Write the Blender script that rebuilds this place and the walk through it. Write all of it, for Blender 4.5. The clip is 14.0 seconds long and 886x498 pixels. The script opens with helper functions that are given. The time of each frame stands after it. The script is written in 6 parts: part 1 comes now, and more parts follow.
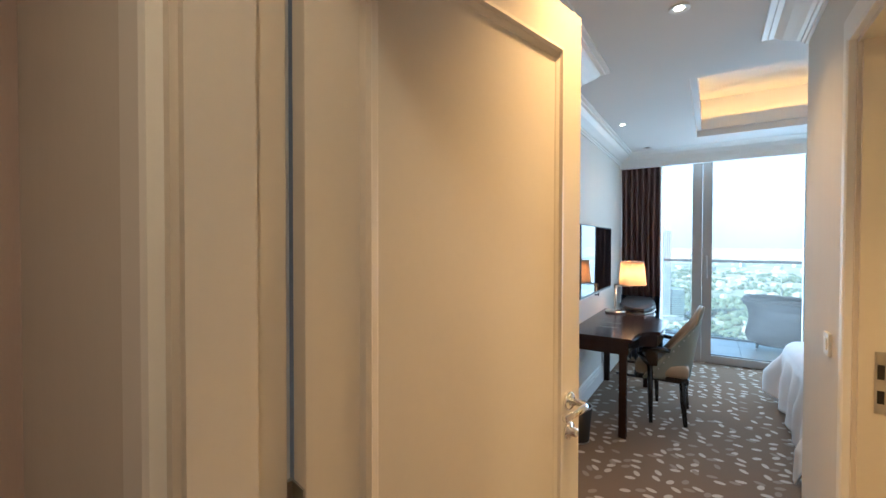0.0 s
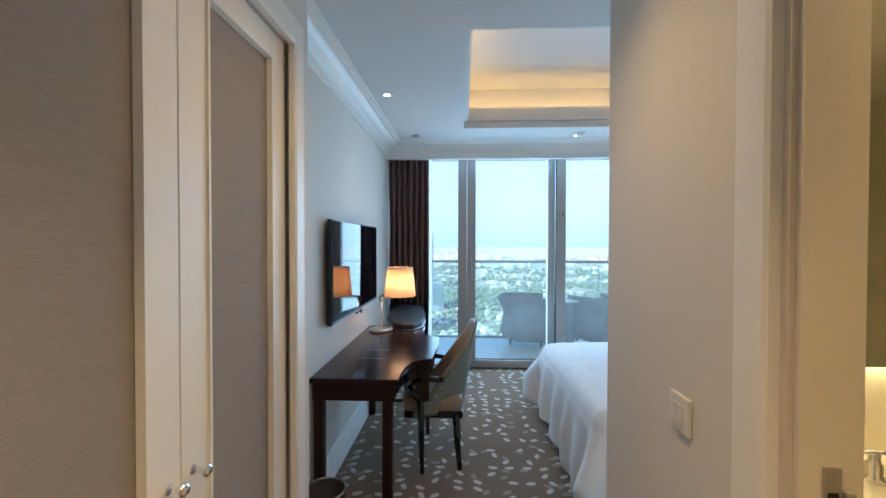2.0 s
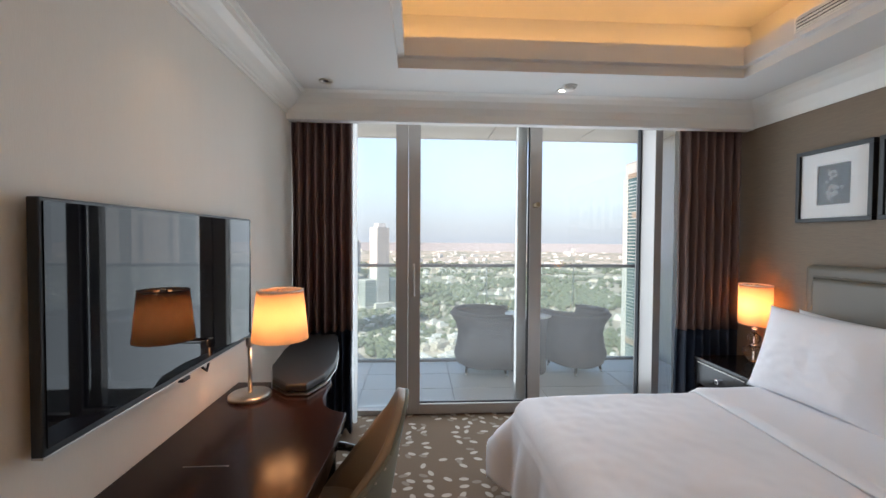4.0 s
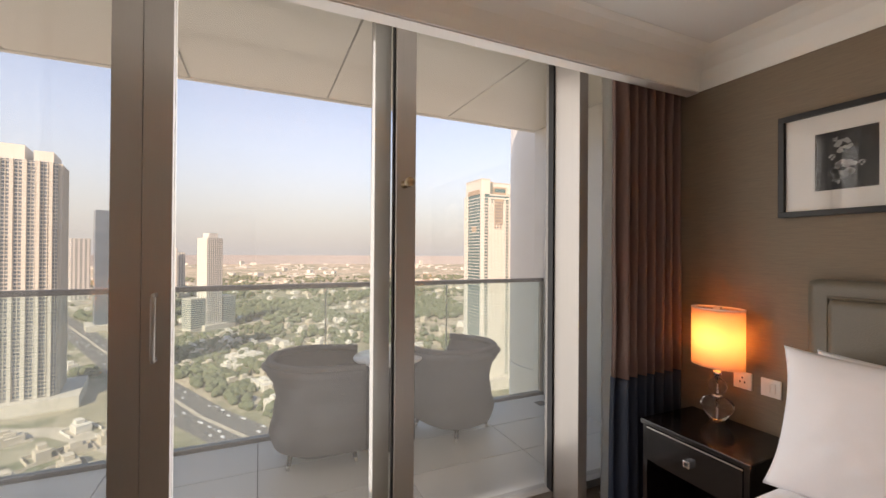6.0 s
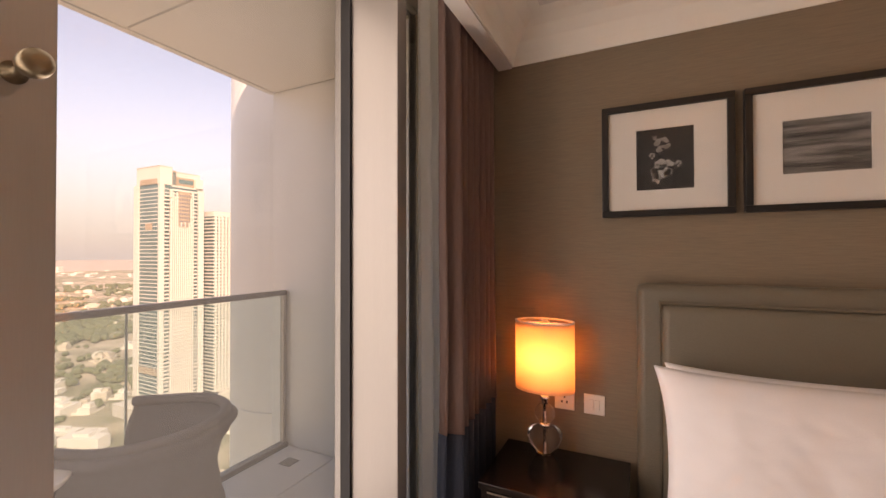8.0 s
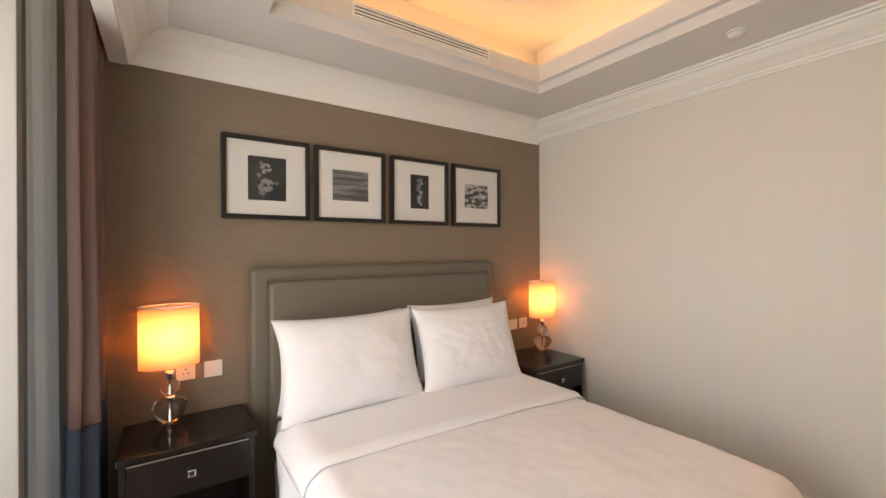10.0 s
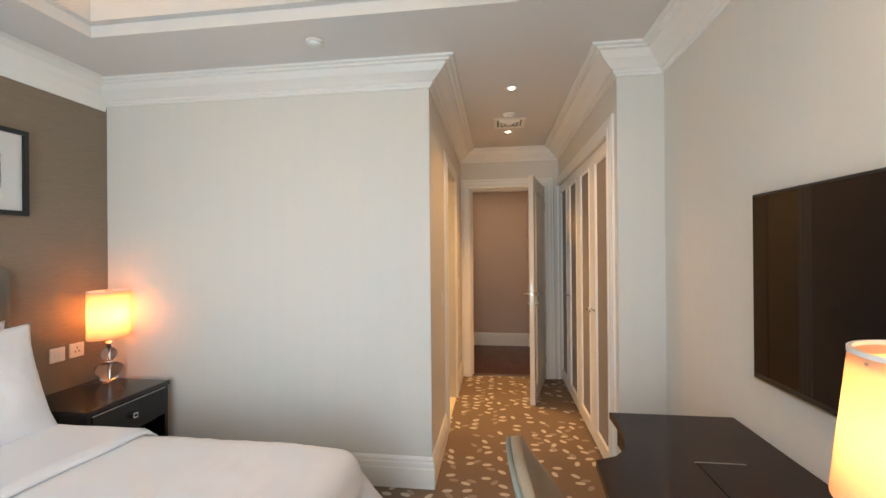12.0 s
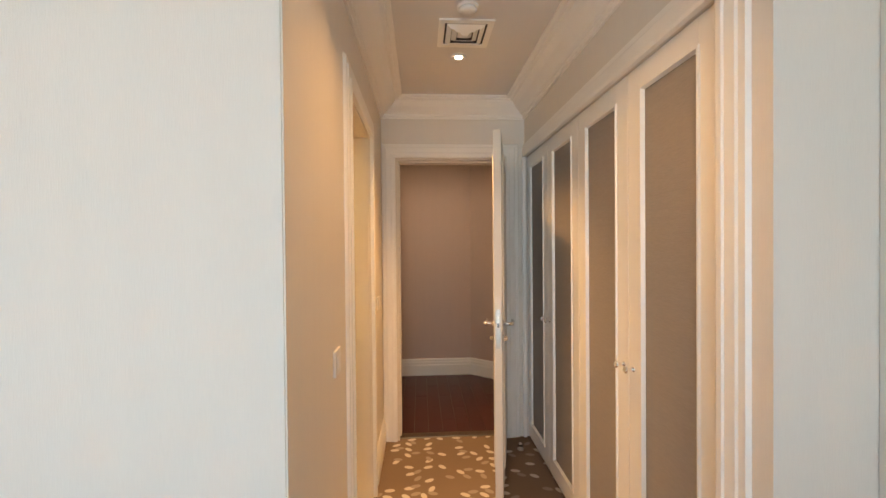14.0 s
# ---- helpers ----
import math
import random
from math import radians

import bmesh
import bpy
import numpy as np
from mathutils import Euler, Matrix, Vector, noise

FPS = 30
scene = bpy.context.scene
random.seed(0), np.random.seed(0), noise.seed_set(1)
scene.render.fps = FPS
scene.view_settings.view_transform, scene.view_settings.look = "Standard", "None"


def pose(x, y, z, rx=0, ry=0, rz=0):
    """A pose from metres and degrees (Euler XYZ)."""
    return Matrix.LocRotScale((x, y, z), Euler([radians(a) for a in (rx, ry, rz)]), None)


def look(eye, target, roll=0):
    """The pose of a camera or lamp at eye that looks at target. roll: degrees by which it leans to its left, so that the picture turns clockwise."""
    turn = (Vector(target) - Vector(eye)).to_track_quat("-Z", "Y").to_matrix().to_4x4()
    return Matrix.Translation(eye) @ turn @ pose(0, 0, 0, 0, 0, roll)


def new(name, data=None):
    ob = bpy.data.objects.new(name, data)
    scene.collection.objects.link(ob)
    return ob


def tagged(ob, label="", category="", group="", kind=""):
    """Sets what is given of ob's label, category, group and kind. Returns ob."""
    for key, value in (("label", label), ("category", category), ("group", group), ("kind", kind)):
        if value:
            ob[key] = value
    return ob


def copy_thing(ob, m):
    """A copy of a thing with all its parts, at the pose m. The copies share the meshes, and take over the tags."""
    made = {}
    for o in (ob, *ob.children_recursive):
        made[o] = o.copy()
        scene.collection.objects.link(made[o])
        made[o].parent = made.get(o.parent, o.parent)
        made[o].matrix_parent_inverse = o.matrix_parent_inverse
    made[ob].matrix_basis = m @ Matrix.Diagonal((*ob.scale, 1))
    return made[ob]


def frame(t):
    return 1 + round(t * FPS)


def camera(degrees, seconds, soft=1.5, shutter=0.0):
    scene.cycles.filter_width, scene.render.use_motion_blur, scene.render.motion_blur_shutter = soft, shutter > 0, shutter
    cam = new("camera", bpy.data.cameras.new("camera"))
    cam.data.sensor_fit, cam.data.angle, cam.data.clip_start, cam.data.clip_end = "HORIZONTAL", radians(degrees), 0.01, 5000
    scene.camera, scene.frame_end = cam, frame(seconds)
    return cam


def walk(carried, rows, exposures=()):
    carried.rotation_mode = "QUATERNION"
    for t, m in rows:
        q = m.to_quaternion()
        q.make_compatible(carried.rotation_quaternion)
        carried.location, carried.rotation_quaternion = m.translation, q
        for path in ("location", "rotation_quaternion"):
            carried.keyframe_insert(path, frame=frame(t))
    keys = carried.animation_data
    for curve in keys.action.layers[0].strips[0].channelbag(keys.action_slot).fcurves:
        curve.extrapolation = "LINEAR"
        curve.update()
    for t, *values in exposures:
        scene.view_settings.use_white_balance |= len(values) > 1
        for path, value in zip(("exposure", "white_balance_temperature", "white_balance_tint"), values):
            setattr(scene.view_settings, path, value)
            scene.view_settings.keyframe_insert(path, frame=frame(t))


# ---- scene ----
cam = camera(94.6, 14.0)
PATH = [
    (0, (-0.379, -2.612, 1.479), (-1.477, -0.94, 1.447), 0.1),
    (0.5, (-0.51, -2.406, 1.493), (-1.164, -0.516, 1.458), 0.5),
    (1, (-0.552, -2.134, 1.507), (-0.91, -0.166, 1.472), 0.3),
    (1.5, (-0.537, -1.812, 1.506), (-0.729, 0.179, 1.471), 0.2),
    (2, (-0.519, -1.494, 1.496), (-0.618, 0.503, 1.465), 0.1),
    (2.2, (-0.512, -1.366, 1.487), (-0.59, 0.632, 1.458), 0.1),
    (4.3, (-0.361, 0.098, 1.544), (-0.144, 2.085, 1.49), 0.3),
    (4.5, (-0.346, 0.265, 1.516), (-0.046, 2.242, 1.486), 0.2),
    (5, (-0.278, 0.634, 1.509), (0.211, 2.573, 1.493), 0.3),
    (5.5, (-0.193, 1.063, 1.49), (0.489, 2.943, 1.499), 0.2),
    (6, (-0.045, 1.4, 1.492), (0.773, 3.225, 1.504), 0.4),
    (6.5, (0.013, 1.739, 1.497), (1.022, 3.466, 1.512), 0.3),
    (7, (0.09, 2.043, 1.497), (1.342, 3.603, 1.519), 0.4),
    (7.5, (0.231, 2.255, 1.502), (1.763, 3.54, 1.534), 0.3),
    (8, (0.302, 2.369, 1.507), (2.103, 3.238, 1.529), -0.1),
    (8.2, (0.308, 2.431, 1.502), (2.197, 3.088, 1.534), -0.1),
    (10.3, (-0.411, 2.792, 1.48), (1.094, 1.476, 1.473), -0.2),
    (10.5, (-0.447, 2.809, 1.47), (0.952, 1.38, 1.464), -0.2),
    (11, (-0.508, 2.823, 1.433), (0.556, 1.129, 1.439), -0.3),
    (11.5, (-0.483, 2.732, 1.418), (0.164, 0.839, 1.433), -0.4),
    (12, (-0.397, 2.463, 1.453), (-0.141, 0.48, 1.456), -0.5),
    (12.5, (-0.329, 2.154, 1.482), (-0.345, 0.154, 1.475), -0.6),
    (13, (-0.319, 1.779, 1.474), (-0.439, -0.218, 1.472), -0.3),
    (13.5, (-0.276, 1.34, 1.491), (-0.423, -0.654, 1.473), -0.7),
    (14, (-0.29, 0.891, 1.488), (-0.4, -1.105, 1.467), -0.5),
]
EXPOSURES = [(0.0, 2.4, 5150, 5), (0.5, 2.1, 5100, 4), (1.0, 1.88, 5100, 4), (1.5, 1.82, 5000, 3), (2.2, 2.05, 4800, 1), (4.3, 1.55, 6850, 21), (5.4, 1.42, 7250, 25), (6.0, 1.34, 8700, 29), (7.0, 1.24, 9200, 33), (7.5, 1.28, 9800, 37), (8.2, 1.48, 10700, 42), (10.3, 2.08, 8100, 23), (11.4, 2.24, 7350, 22), (12.2, 2.36, 6700, 12), (14.0, 2.48, 6700, 14)]
walk(cam, [(t, look(eye, target, roll)) for t, eye, target, roll in PATH], EXPOSURES)

# ---- world, sun, large lights ----
SUN_WAY = Vector((0.50, 0.62, -0.60)).normalized()
world = bpy.data.worlds.new("world")
world.use_nodes = True
scene.world = world
sky = world.node_tree.nodes.new("ShaderNodeTexSky")
sky.sky_type, sky.sun_disc = "NISHITA", False
sky.sun_elevation = math.asin(-SUN_WAY.z)
sky.sun_rotation = math.atan2(-SUN_WAY.x, -SUN_WAY.y)
sky.air_density, sky.dust_density, sky.ozone_density, sky.altitude = 1.0, 0.5, 1.2, 150
backg = world.node_tree.nodes["Background"]
backg.inputs["Strength"].default_value = 0.104
# desert haze thickening evenly towards the horizon all round
wn = world.node_tree
w_co, w_xyz, w_rg, w_mix = (wn.nodes.new("ShaderNode" + k) for k in ("TexCoord", "SeparateXYZ", "MapRange", "Mix"))
wn.links.new(w_co.outputs["Generated"], w_xyz.inputs[0])
wn.links.new(w_xyz.outputs[2], w_rg.inputs[0])
w_rg.interpolation_type = "SMOOTHSTEP"
w_rg.inputs[1].default_value, w_rg.inputs[2].default_value = -0.02, 0.36
w_rg.inputs[3].default_value, w_rg.inputs[4].default_value = 0.95, 0.0
w_mix.data_type = "RGBA"
wn.links.new(w_rg.outputs[0], w_mix.inputs[0])
wn.links.new(sky.outputs[0], w_mix.inputs[6])
w_mix.inputs[7].default_value = (1.74, 2.08, 2.46, 1)
wn.links.new(w_mix.outputs[2], backg.inputs["Color"])


def lamp(name, kind, m, power, colour, size=0.05, size_y=None, spot=None):
    data = bpy.data.lights.new(name, kind)
    data.energy, data.color = power, colour
    if kind == "AREA":
        data.shape, data.size, data.size_y = "RECTANGLE", size, size_y or size
    elif kind == "SUN":
        data.angle = size
    else:
        data.shadow_soft_size = size
        if spot:
            data.spot_size, data.spot_blend = radians(spot), 1.0
    ob = new(name, data)
    ob.matrix_world = m
    return ob


WARM = (1.0, 0.50, 0.21)
HALO = (1.0, 0.72, 0.42)
lamp("sun", "SUN", look((0, 0, 0), SUN_WAY), 2.8, (1.0, 0.93, 0.82), radians(0.5))
# area lamp added outside the glass to strengthen the sky's light indoors
lamp("window_daylight", "AREA", look((0.12, 3.54, 1.40), (0.12, 0, 1.30)), 19, (0.76, 0.91, 1.0), 2.7, 2.4)

# ---- materials ----
MATS = {}


def mat(name, colour, rough=0.5, metal=0.0, grain=0.0, scale=60, bump=0.0, blotch=0.0, blotch_scale=3, stretch=(1, 1, 1), coat=0.0, random=0.0, spec=0.5):
    """A procedural surface: base colour, fine grain, broad blotches, fine relief, variation from piece to piece."""
    m = bpy.data.materials.new(name)
    m.use_nodes = True
    nt = m.node_tree
    bs = nt.nodes["Principled BSDF"]
    bs.inputs["Base Color"].default_value = (*colour, 1)
    bs.inputs["Roughness"].default_value = rough
    bs.inputs["Metallic"].default_value = metal
    bs.inputs["Coat Weight"].default_value = coat
    bs.inputs["Specular IOR Level"].default_value = spec
    MATS[name] = m
    if not (grain or bump or blotch or random):
        return m
    tc = nt.nodes.new("ShaderNodeTexCoord")
    mp = nt.nodes.new("ShaderNodeMapping")
    mp.inputs["Scale"].default_value = stretch
    nt.links.new(tc.outputs["Object"], mp.inputs[0])
    fine = nt.nodes.new("ShaderNodeTexNoise")
    fine.inputs["Scale"].default_value, fine.inputs["Detail"].default_value = scale, 4
    nt.links.new(mp.outputs[0], fine.inputs["Vector"])
    broad = nt.nodes.new("ShaderNodeTexNoise")
    broad.inputs["Scale"].default_value, broad.inputs["Detail"].default_value = blotch_scale, 3
    nt.links.new(mp.outputs[0], broad.inputs["Vector"])

    def math_node(op, a, b):
        n = nt.nodes.new("ShaderNodeMath")
        n.operation = op
        for i, v in enumerate((a, b)):
            if isinstance(v, (int, float)):
                n.inputs[i].default_value = v
            else:
                nt.links.new(v, n.inputs[i])
        return n.outputs[0]

    v = math_node("ADD", math_node("MULTIPLY", math_node("SUBTRACT", fine.outputs["Fac"], 0.5), 2 * grain),
                  math_node("MULTIPLY", math_node("SUBTRACT", broad.outputs["Fac"], 0.5), 2 * blotch))
    if random:
        info = nt.nodes.new("ShaderNodeObjectInfo")
        v = math_node("ADD", v, math_node("MULTIPLY", math_node("SUBTRACT", info.outputs["Random"], 0.5), 2 * random))
    hs = nt.nodes.new("ShaderNodeHueSaturation")
    hs.inputs["Color"].default_value = (*colour, 1)
    nt.links.new(math_node("ADD", v, 1.0), hs.inputs["Value"])
    nt.links.new(hs.outputs[0], bs.inputs["Base Color"])
    nt.links.new(math_node("ADD", math_node("MULTIPLY", v, 0.25), rough), bs.inputs["Roughness"])
    if bump:
        bp = nt.nodes.new("ShaderNodeBump")
        bp.inputs["Strength"].default_value, bp.inputs["Distance"].default_value = min(1, bump), 0.004
        nt.links.new(fine.outputs["Fac"], bp.inputs["Height"])
        nt.links.new(bp.outputs[0], bs.inputs["Normal"])
    return m


def glass_mat(name, tint, gloss=0.06, rough=0.0, haze_veil=0.0):
    """Thin clear pane: straight-through light with gloss at grazing angles, and a milky veil imitating outdoor haze."""
    m = bpy.data.materials.new(name)
    m.use_nodes = True
    nt = m.node_tree
    nt.nodes.remove(nt.nodes["Principled BSDF"])
    out = nt.nodes["Material Output"]
    tr, gl, mx, fr, po, ma = (nt.nodes.new("ShaderNode" + k) for k in ("BsdfTransparent", "BsdfGlossy", "MixShader", "LayerWeight", "Math", "Math"))
    tr.inputs[0].default_value = (*tint, 1)
    gl.inputs["Roughness"].default_value = rough
    po.operation, ma.operation = "POWER", "MULTIPLY_ADD"
    po.inputs[1].default_value, ma.inputs[1].default_value, ma.inputs[2].default_value = 5.0, 0.9, gloss / 2
    nt.links.new(fr.outputs["Facing"], po.inputs[0])
    nt.links.new(po.outputs[0], ma.inputs[0])
    nt.links.new(ma.outputs[0], mx.inputs[0])
    nt.links.new(tr.outputs[0], mx.inputs[1])
    nt.links.new(gl.outputs[0], mx.inputs[2])
    nt.links.new(mx.outputs[0], out.inputs[0])
    # translucent share that pales the view, in place of haze in the air
    if haze_veil:
        no, rg, m2, tl, tc = (nt.nodes.new("ShaderNode" + k) for k in ("TexNoise", "MapRange", "MixShader", "BsdfTranslucent", "TexCoord"))
        no.inputs["Scale"].default_value, no.inputs["Detail"].default_value = 1.3, 6
        nt.links.new(tc.outputs["Object"], no.inputs["Vector"])
        rg.inputs[1].default_value, rg.inputs[2].default_value = 0.3, 0.7
        rg.inputs[3].default_value, rg.inputs[4].default_value = haze_veil * 0.8, haze_veil * 1.2
        nt.links.new(no.outputs["Fac"], rg.inputs[0])
        tl.inputs[0].default_value = (0.80, 0.76, 0.70, 1)
        nt.links.new(rg.outputs[0], m2.inputs[0])
        nt.links.new(mx.outputs[0], m2.inputs[1])
        nt.links.new(tl.outputs[0], m2.inputs[2])
        nt.links.new(m2.outputs[0], out.inputs[0])
    return m


def glow(name, colour, strength):
    m = bpy.data.materials.new(name)
    m.use_nodes = True
    bs = m.node_tree.nodes["Principled BSDF"]
    bs.inputs["Base Color"].default_value = (0.8, 0.8, 0.8, 1)
    bs.inputs["Emission Color"].default_value = (*colour, 1)
    bs.inputs["Emission Strength"].default_value = strength
    return m


def shade_mat(name, colour, through_share=0.6):
    """Lamp-shade fabric that lets the bulb's light through."""
    m = bpy.data.materials.new(name)
    m.use_nodes = True
    nt = m.node_tree
    nt.nodes.remove(nt.nodes["Principled BSDF"])
    di, tl, mx = (nt.nodes.new("ShaderNode" + k) for k in ("BsdfDiffuse", "BsdfTranslucent", "MixShader"))
    wv = nt.nodes.new("ShaderNodeTexNoise")
    tc = nt.nodes.new("ShaderNodeTexCoord")
    rp = nt.nodes.new("ShaderNodeMix")
    rp.data_type = "RGBA"
    wv.inputs["Scale"].default_value, wv.inputs["Detail"].default_value = 220, 3
    nt.links.new(tc.outputs["Object"], wv.inputs["Vector"])
    nt.links.new(wv.outputs["Fac"], rp.inputs[0])
    rp.inputs[6].default_value = (*[c * 0.9 for c in colour], 1)
    rp.inputs[7].default_value = (*colour, 1)
    for n in (di, tl):
        nt.links.new(rp.outputs[2], n.inputs[0])
    mx.inputs[0].default_value = through_share
    nt.links.new(di.outputs[0], mx.inputs[1])
    nt.links.new(tl.outputs[0], mx.inputs[2])
    nt.links.new(mx.outputs[0], nt.nodes["Material Output"].inputs[0])
    return m


def carpet_mat():
    """Taupe cut-pile carpet with scattered pale petals."""
    m = mat("carpet", (0.222, 0.162, 0.117), 0.95, grain=0.25, scale=420, bump=0.9, blotch=0.10, blotch_scale=1.5, spec=0.1)
    nt = m.node_tree
    bs = nt.nodes["Principled BSDF"]
    base = bs.inputs["Base Color"].links[0].from_socket
    tc = nt.nodes.new("ShaderNodeTexCoord")
    colour = base
    for scale, shift, keep, angle, tone in ((8.6, 0.0, 0.55, 2.6, (0.60, 0.55, 0.47)), (8.6, 3.3, 0.30, 2.6, (0.34, 0.29, 0.235))):
        mp = nt.nodes.new("ShaderNodeMapping")
        mp.inputs["Location"].default_value = (shift, shift * 0.7, 0)
        mp.inputs["Scale"].default_value = (scale, scale * 1.45, scale)
        nt.links.new(tc.outputs["Object"], mp.inputs[0])
        vo = nt.nodes.new("ShaderNodeTexVoronoi")
        vo.voronoi_dimensions = "2D"
        vo.inputs["Scale"].default_value, vo.inputs["Randomness"].default_value = 1.0, 0.45
        nt.links.new(mp.outputs[0], vo.inputs["Vector"])
        de = nt.nodes.new("ShaderNodeVectorMath")
        de.operation = "SUBTRACT"
        nt.links.new(mp.outputs[0], de.inputs[0])
        nt.links.new(vo.outputs["Position"], de.inputs[1])
        un = nt.nodes.new("ShaderNodeVectorMath")
        un.operation = "MULTIPLY"
        un.inputs[1].default_value = (1, 1 / 1.45, 0)
        nt.links.new(de.outputs[0], un.inputs[0])
        se = nt.nodes.new("ShaderNodeSeparateColor")
        nt.links.new(vo.outputs["Color"], se.inputs[0])
        an = nt.nodes.new("ShaderNodeMath")
        an.operation = "MULTIPLY_ADD"
        an.inputs[1].default_value, an.inputs[2].default_value = angle, -angle / 2
        nt.links.new(se.outputs[0], an.inputs[0])
        ro = nt.nodes.new("ShaderNodeVectorRotate")
        ro.rotation_type = "Z_AXIS"
        nt.links.new(un.outputs[0], ro.inputs["Vector"])
        nt.links.new(an.outputs[0], ro.inputs["Angle"])
        sq = nt.nodes.new("ShaderNodeVectorMath")
        sq.operation = "MULTIPLY"
        sq.inputs[1].default_value = (1 / 0.285, 1 / 0.155, 0)
        nt.links.new(ro.outputs[0], sq.inputs[0])
        le = nt.nodes.new("ShaderNodeVectorMath")
        le.operation = "LENGTH"
        nt.links.new(sq.outputs[0], le.inputs[0])
        rg = nt.nodes.new("ShaderNodeMapRange")
        rg.inputs["From Min"].default_value, rg.inputs["From Max"].default_value = 1.05, 0.85
        nt.links.new(le.outputs["Value"], rg.inputs["Value"])
        th = nt.nodes.new("ShaderNodeMath")
        th.operation = "LESS_THAN"
        th.inputs[1].default_value = keep
        nt.links.new(se.outputs[1], th.inputs[0])
        mu = nt.nodes.new("ShaderNodeMath")
        mu.operation = "MULTIPLY"
        nt.links.new(rg.outputs[0], mu.inputs[0])
        nt.links.new(th.outputs[0], mu.inputs[1])
        mx = nt.nodes.new("ShaderNodeMix")
        mx.data_type = "RGBA"
        nt.links.new(mu.outputs[0], mx.inputs[0])
        nt.links.new(colour, mx.inputs[6])
        mx.inputs[7].default_value = (*tone, 1)
        colour = mx.outputs[2]
    nt.links.new(colour, bs.inputs["Base Color"])
    return m


def marble_mat(name, colour):
    m = mat(name, colour, 0.15, grain=0.04, scale=30, blotch=0.10, blotch_scale=2)
    nt = m.node_tree
    bs = nt.nodes["Principled BSDF"]
    base = bs.inputs["Base Color"].links[0].from_socket
    tc, wv, rp, mx = (nt.nodes.new("ShaderNode" + k) for k in ("TexCoord", "TexWave", "ValToRGB", "Mix"))
    wv.inputs["Scale"].default_value, wv.inputs["Distortion"].default_value, wv.inputs["Detail"].default_value = 0.7, 14, 5
    wv.bands_direction = "DIAGONAL"
    nt.links.new(tc.outputs["Object"], wv.inputs["Vector"])
    rp.color_ramp.elements[0].position, rp.color_ramp.elements[0].color = 0.0, (0.16, 0.16, 0.16, 1)
    rp.color_ramp.elements[1].position, rp.color_ramp.elements[1].color = 0.06, (0, 0, 0, 1)
    nt.links.new(wv.outputs["Fac"], rp.inputs[0])
    mx.data_type = "RGBA"
    nt.links.new(rp.outputs[0], mx.inputs[0])
    nt.links.new(base, mx.inputs[6])
    mx.inputs[7].default_value = (0.30, 0.24, 0.18, 1)
    nt.links.new(mx.outputs[2], bs.inputs["Base Color"])
    return m


CARPET = carpet_mat()
WALL = mat("wallpaper_pale", (0.735, 0.70, 0.64), 0.7, grain=0.05, scale=90, stretch=(6, 6, 0.25), bump=0.15, blotch=0.02)
WALL_HEAD = mat("wallpaper_taupe", (0.240, 0.181, 0.129), 0.6, grain=0.24, scale=40, stretch=(0.4, 0.4, 8), bump=0.2, blotch=0.04)
WALL_HALL = mat("hall_wallpaper", (0.56, 0.44, 0.385), 0.7, grain=0.06, scale=80, stretch=(6, 6, 0.3), bump=0.1, blotch=0.03)
CEIL = mat("ceiling_paint", (0.72, 0.705, 0.685), 0.9, grain=0.015, scale=150, bump=0.05, blotch=0.015)
TRIM = mat("white_trim_paint", (0.86, 0.845, 0.80), 0.38, grain=0.015, scale=30, blotch=0.02)
DOORP = mat("door_paint", (0.72, 0.66, 0.57), 0.42, grain=0.02, scale=50, blotch=0.02)
LINEN = mat("wardrobe_linen", (0.30, 0.27, 0.245), 0.8, grain=0.18, scale=35, stretch=(1, 1, 14), bump=0.25, blotch=0.05)
DARKWOOD = mat("espresso_wood", (0.026, 0.011, 0.008), 0.2, grain=0.35, scale=18, stretch=(12, 1, 12), blotch=0.2, spec=0.2)
BLACKWOOD = mat("black_lacquer_wood", (0.010, 0.007, 0.007), 0.18, grain=0.3, scale=25, stretch=(8, 1, 8), blotch=0.2, coat=0.12)
FLOORWOOD = mat("merbau_floor", (0.062, 0.014, 0.009), 0.4, grain=0.35, scale=14, stretch=(1, 14, 1), blotch=0.2, random=0.1, coat=0.2)
CHROME = mat("chrome", (0.85, 0.85, 0.86), 0.08, 1.0)
NICKEL = mat("brushed_nickel", (0.60, 0.57, 0.53), 0.3, 1.0, grain=0.08, scale=60, stretch=(1, 1, 10))
BRASS = mat("aged_steel", (0.32, 0.25, 0.17), 0.35, 1.0, grain=0.1, scale=40)
ALU = mat("champagne_aluminium", (0.44, 0.41, 0.385), 0.42, 0.6, grain=0.05, scale=40, stretch=(10, 10, 0.4), blotch=0.03)
# black of the rubber parts, also used as the shade inside holes and vents
GASKET_HOLE = mat("gasket_and_hole_black", (0.012, 0.012, 0.014), 0.5)
# both panes carry a pale veil that imitates the city's haze
PANE = glass_mat("window_glass", (0.95, 0.97, 0.97), haze_veil=0.03)
RAILGLASS = glass_mat("railing_glass", (0.86, 0.95, 0.945), haze_veil=0.05)
SHOWERGLASS = glass_mat("shower_glass", (0.90, 0.93, 0.90))
MIRROR = mat("mirror_silver", (0.90, 0.92, 0.90), 0.01, 1.0)
CURTAIN = mat("mauve_brown_curtain", (0.165, 0.098, 0.084), 0.62, grain=0.14, scale=160, bump=0.25, blotch=0.05, stretch=(1, 1, 0.3))
NAVY = mat("navy_curtain_band", (0.016, 0.026, 0.050), 0.6, grain=0.14, scale=160, bump=0.25, stretch=(1, 1, 0.3))
SHEER = shade_mat("sheer_voile", (0.90, 0.89, 0.86), 0.45)
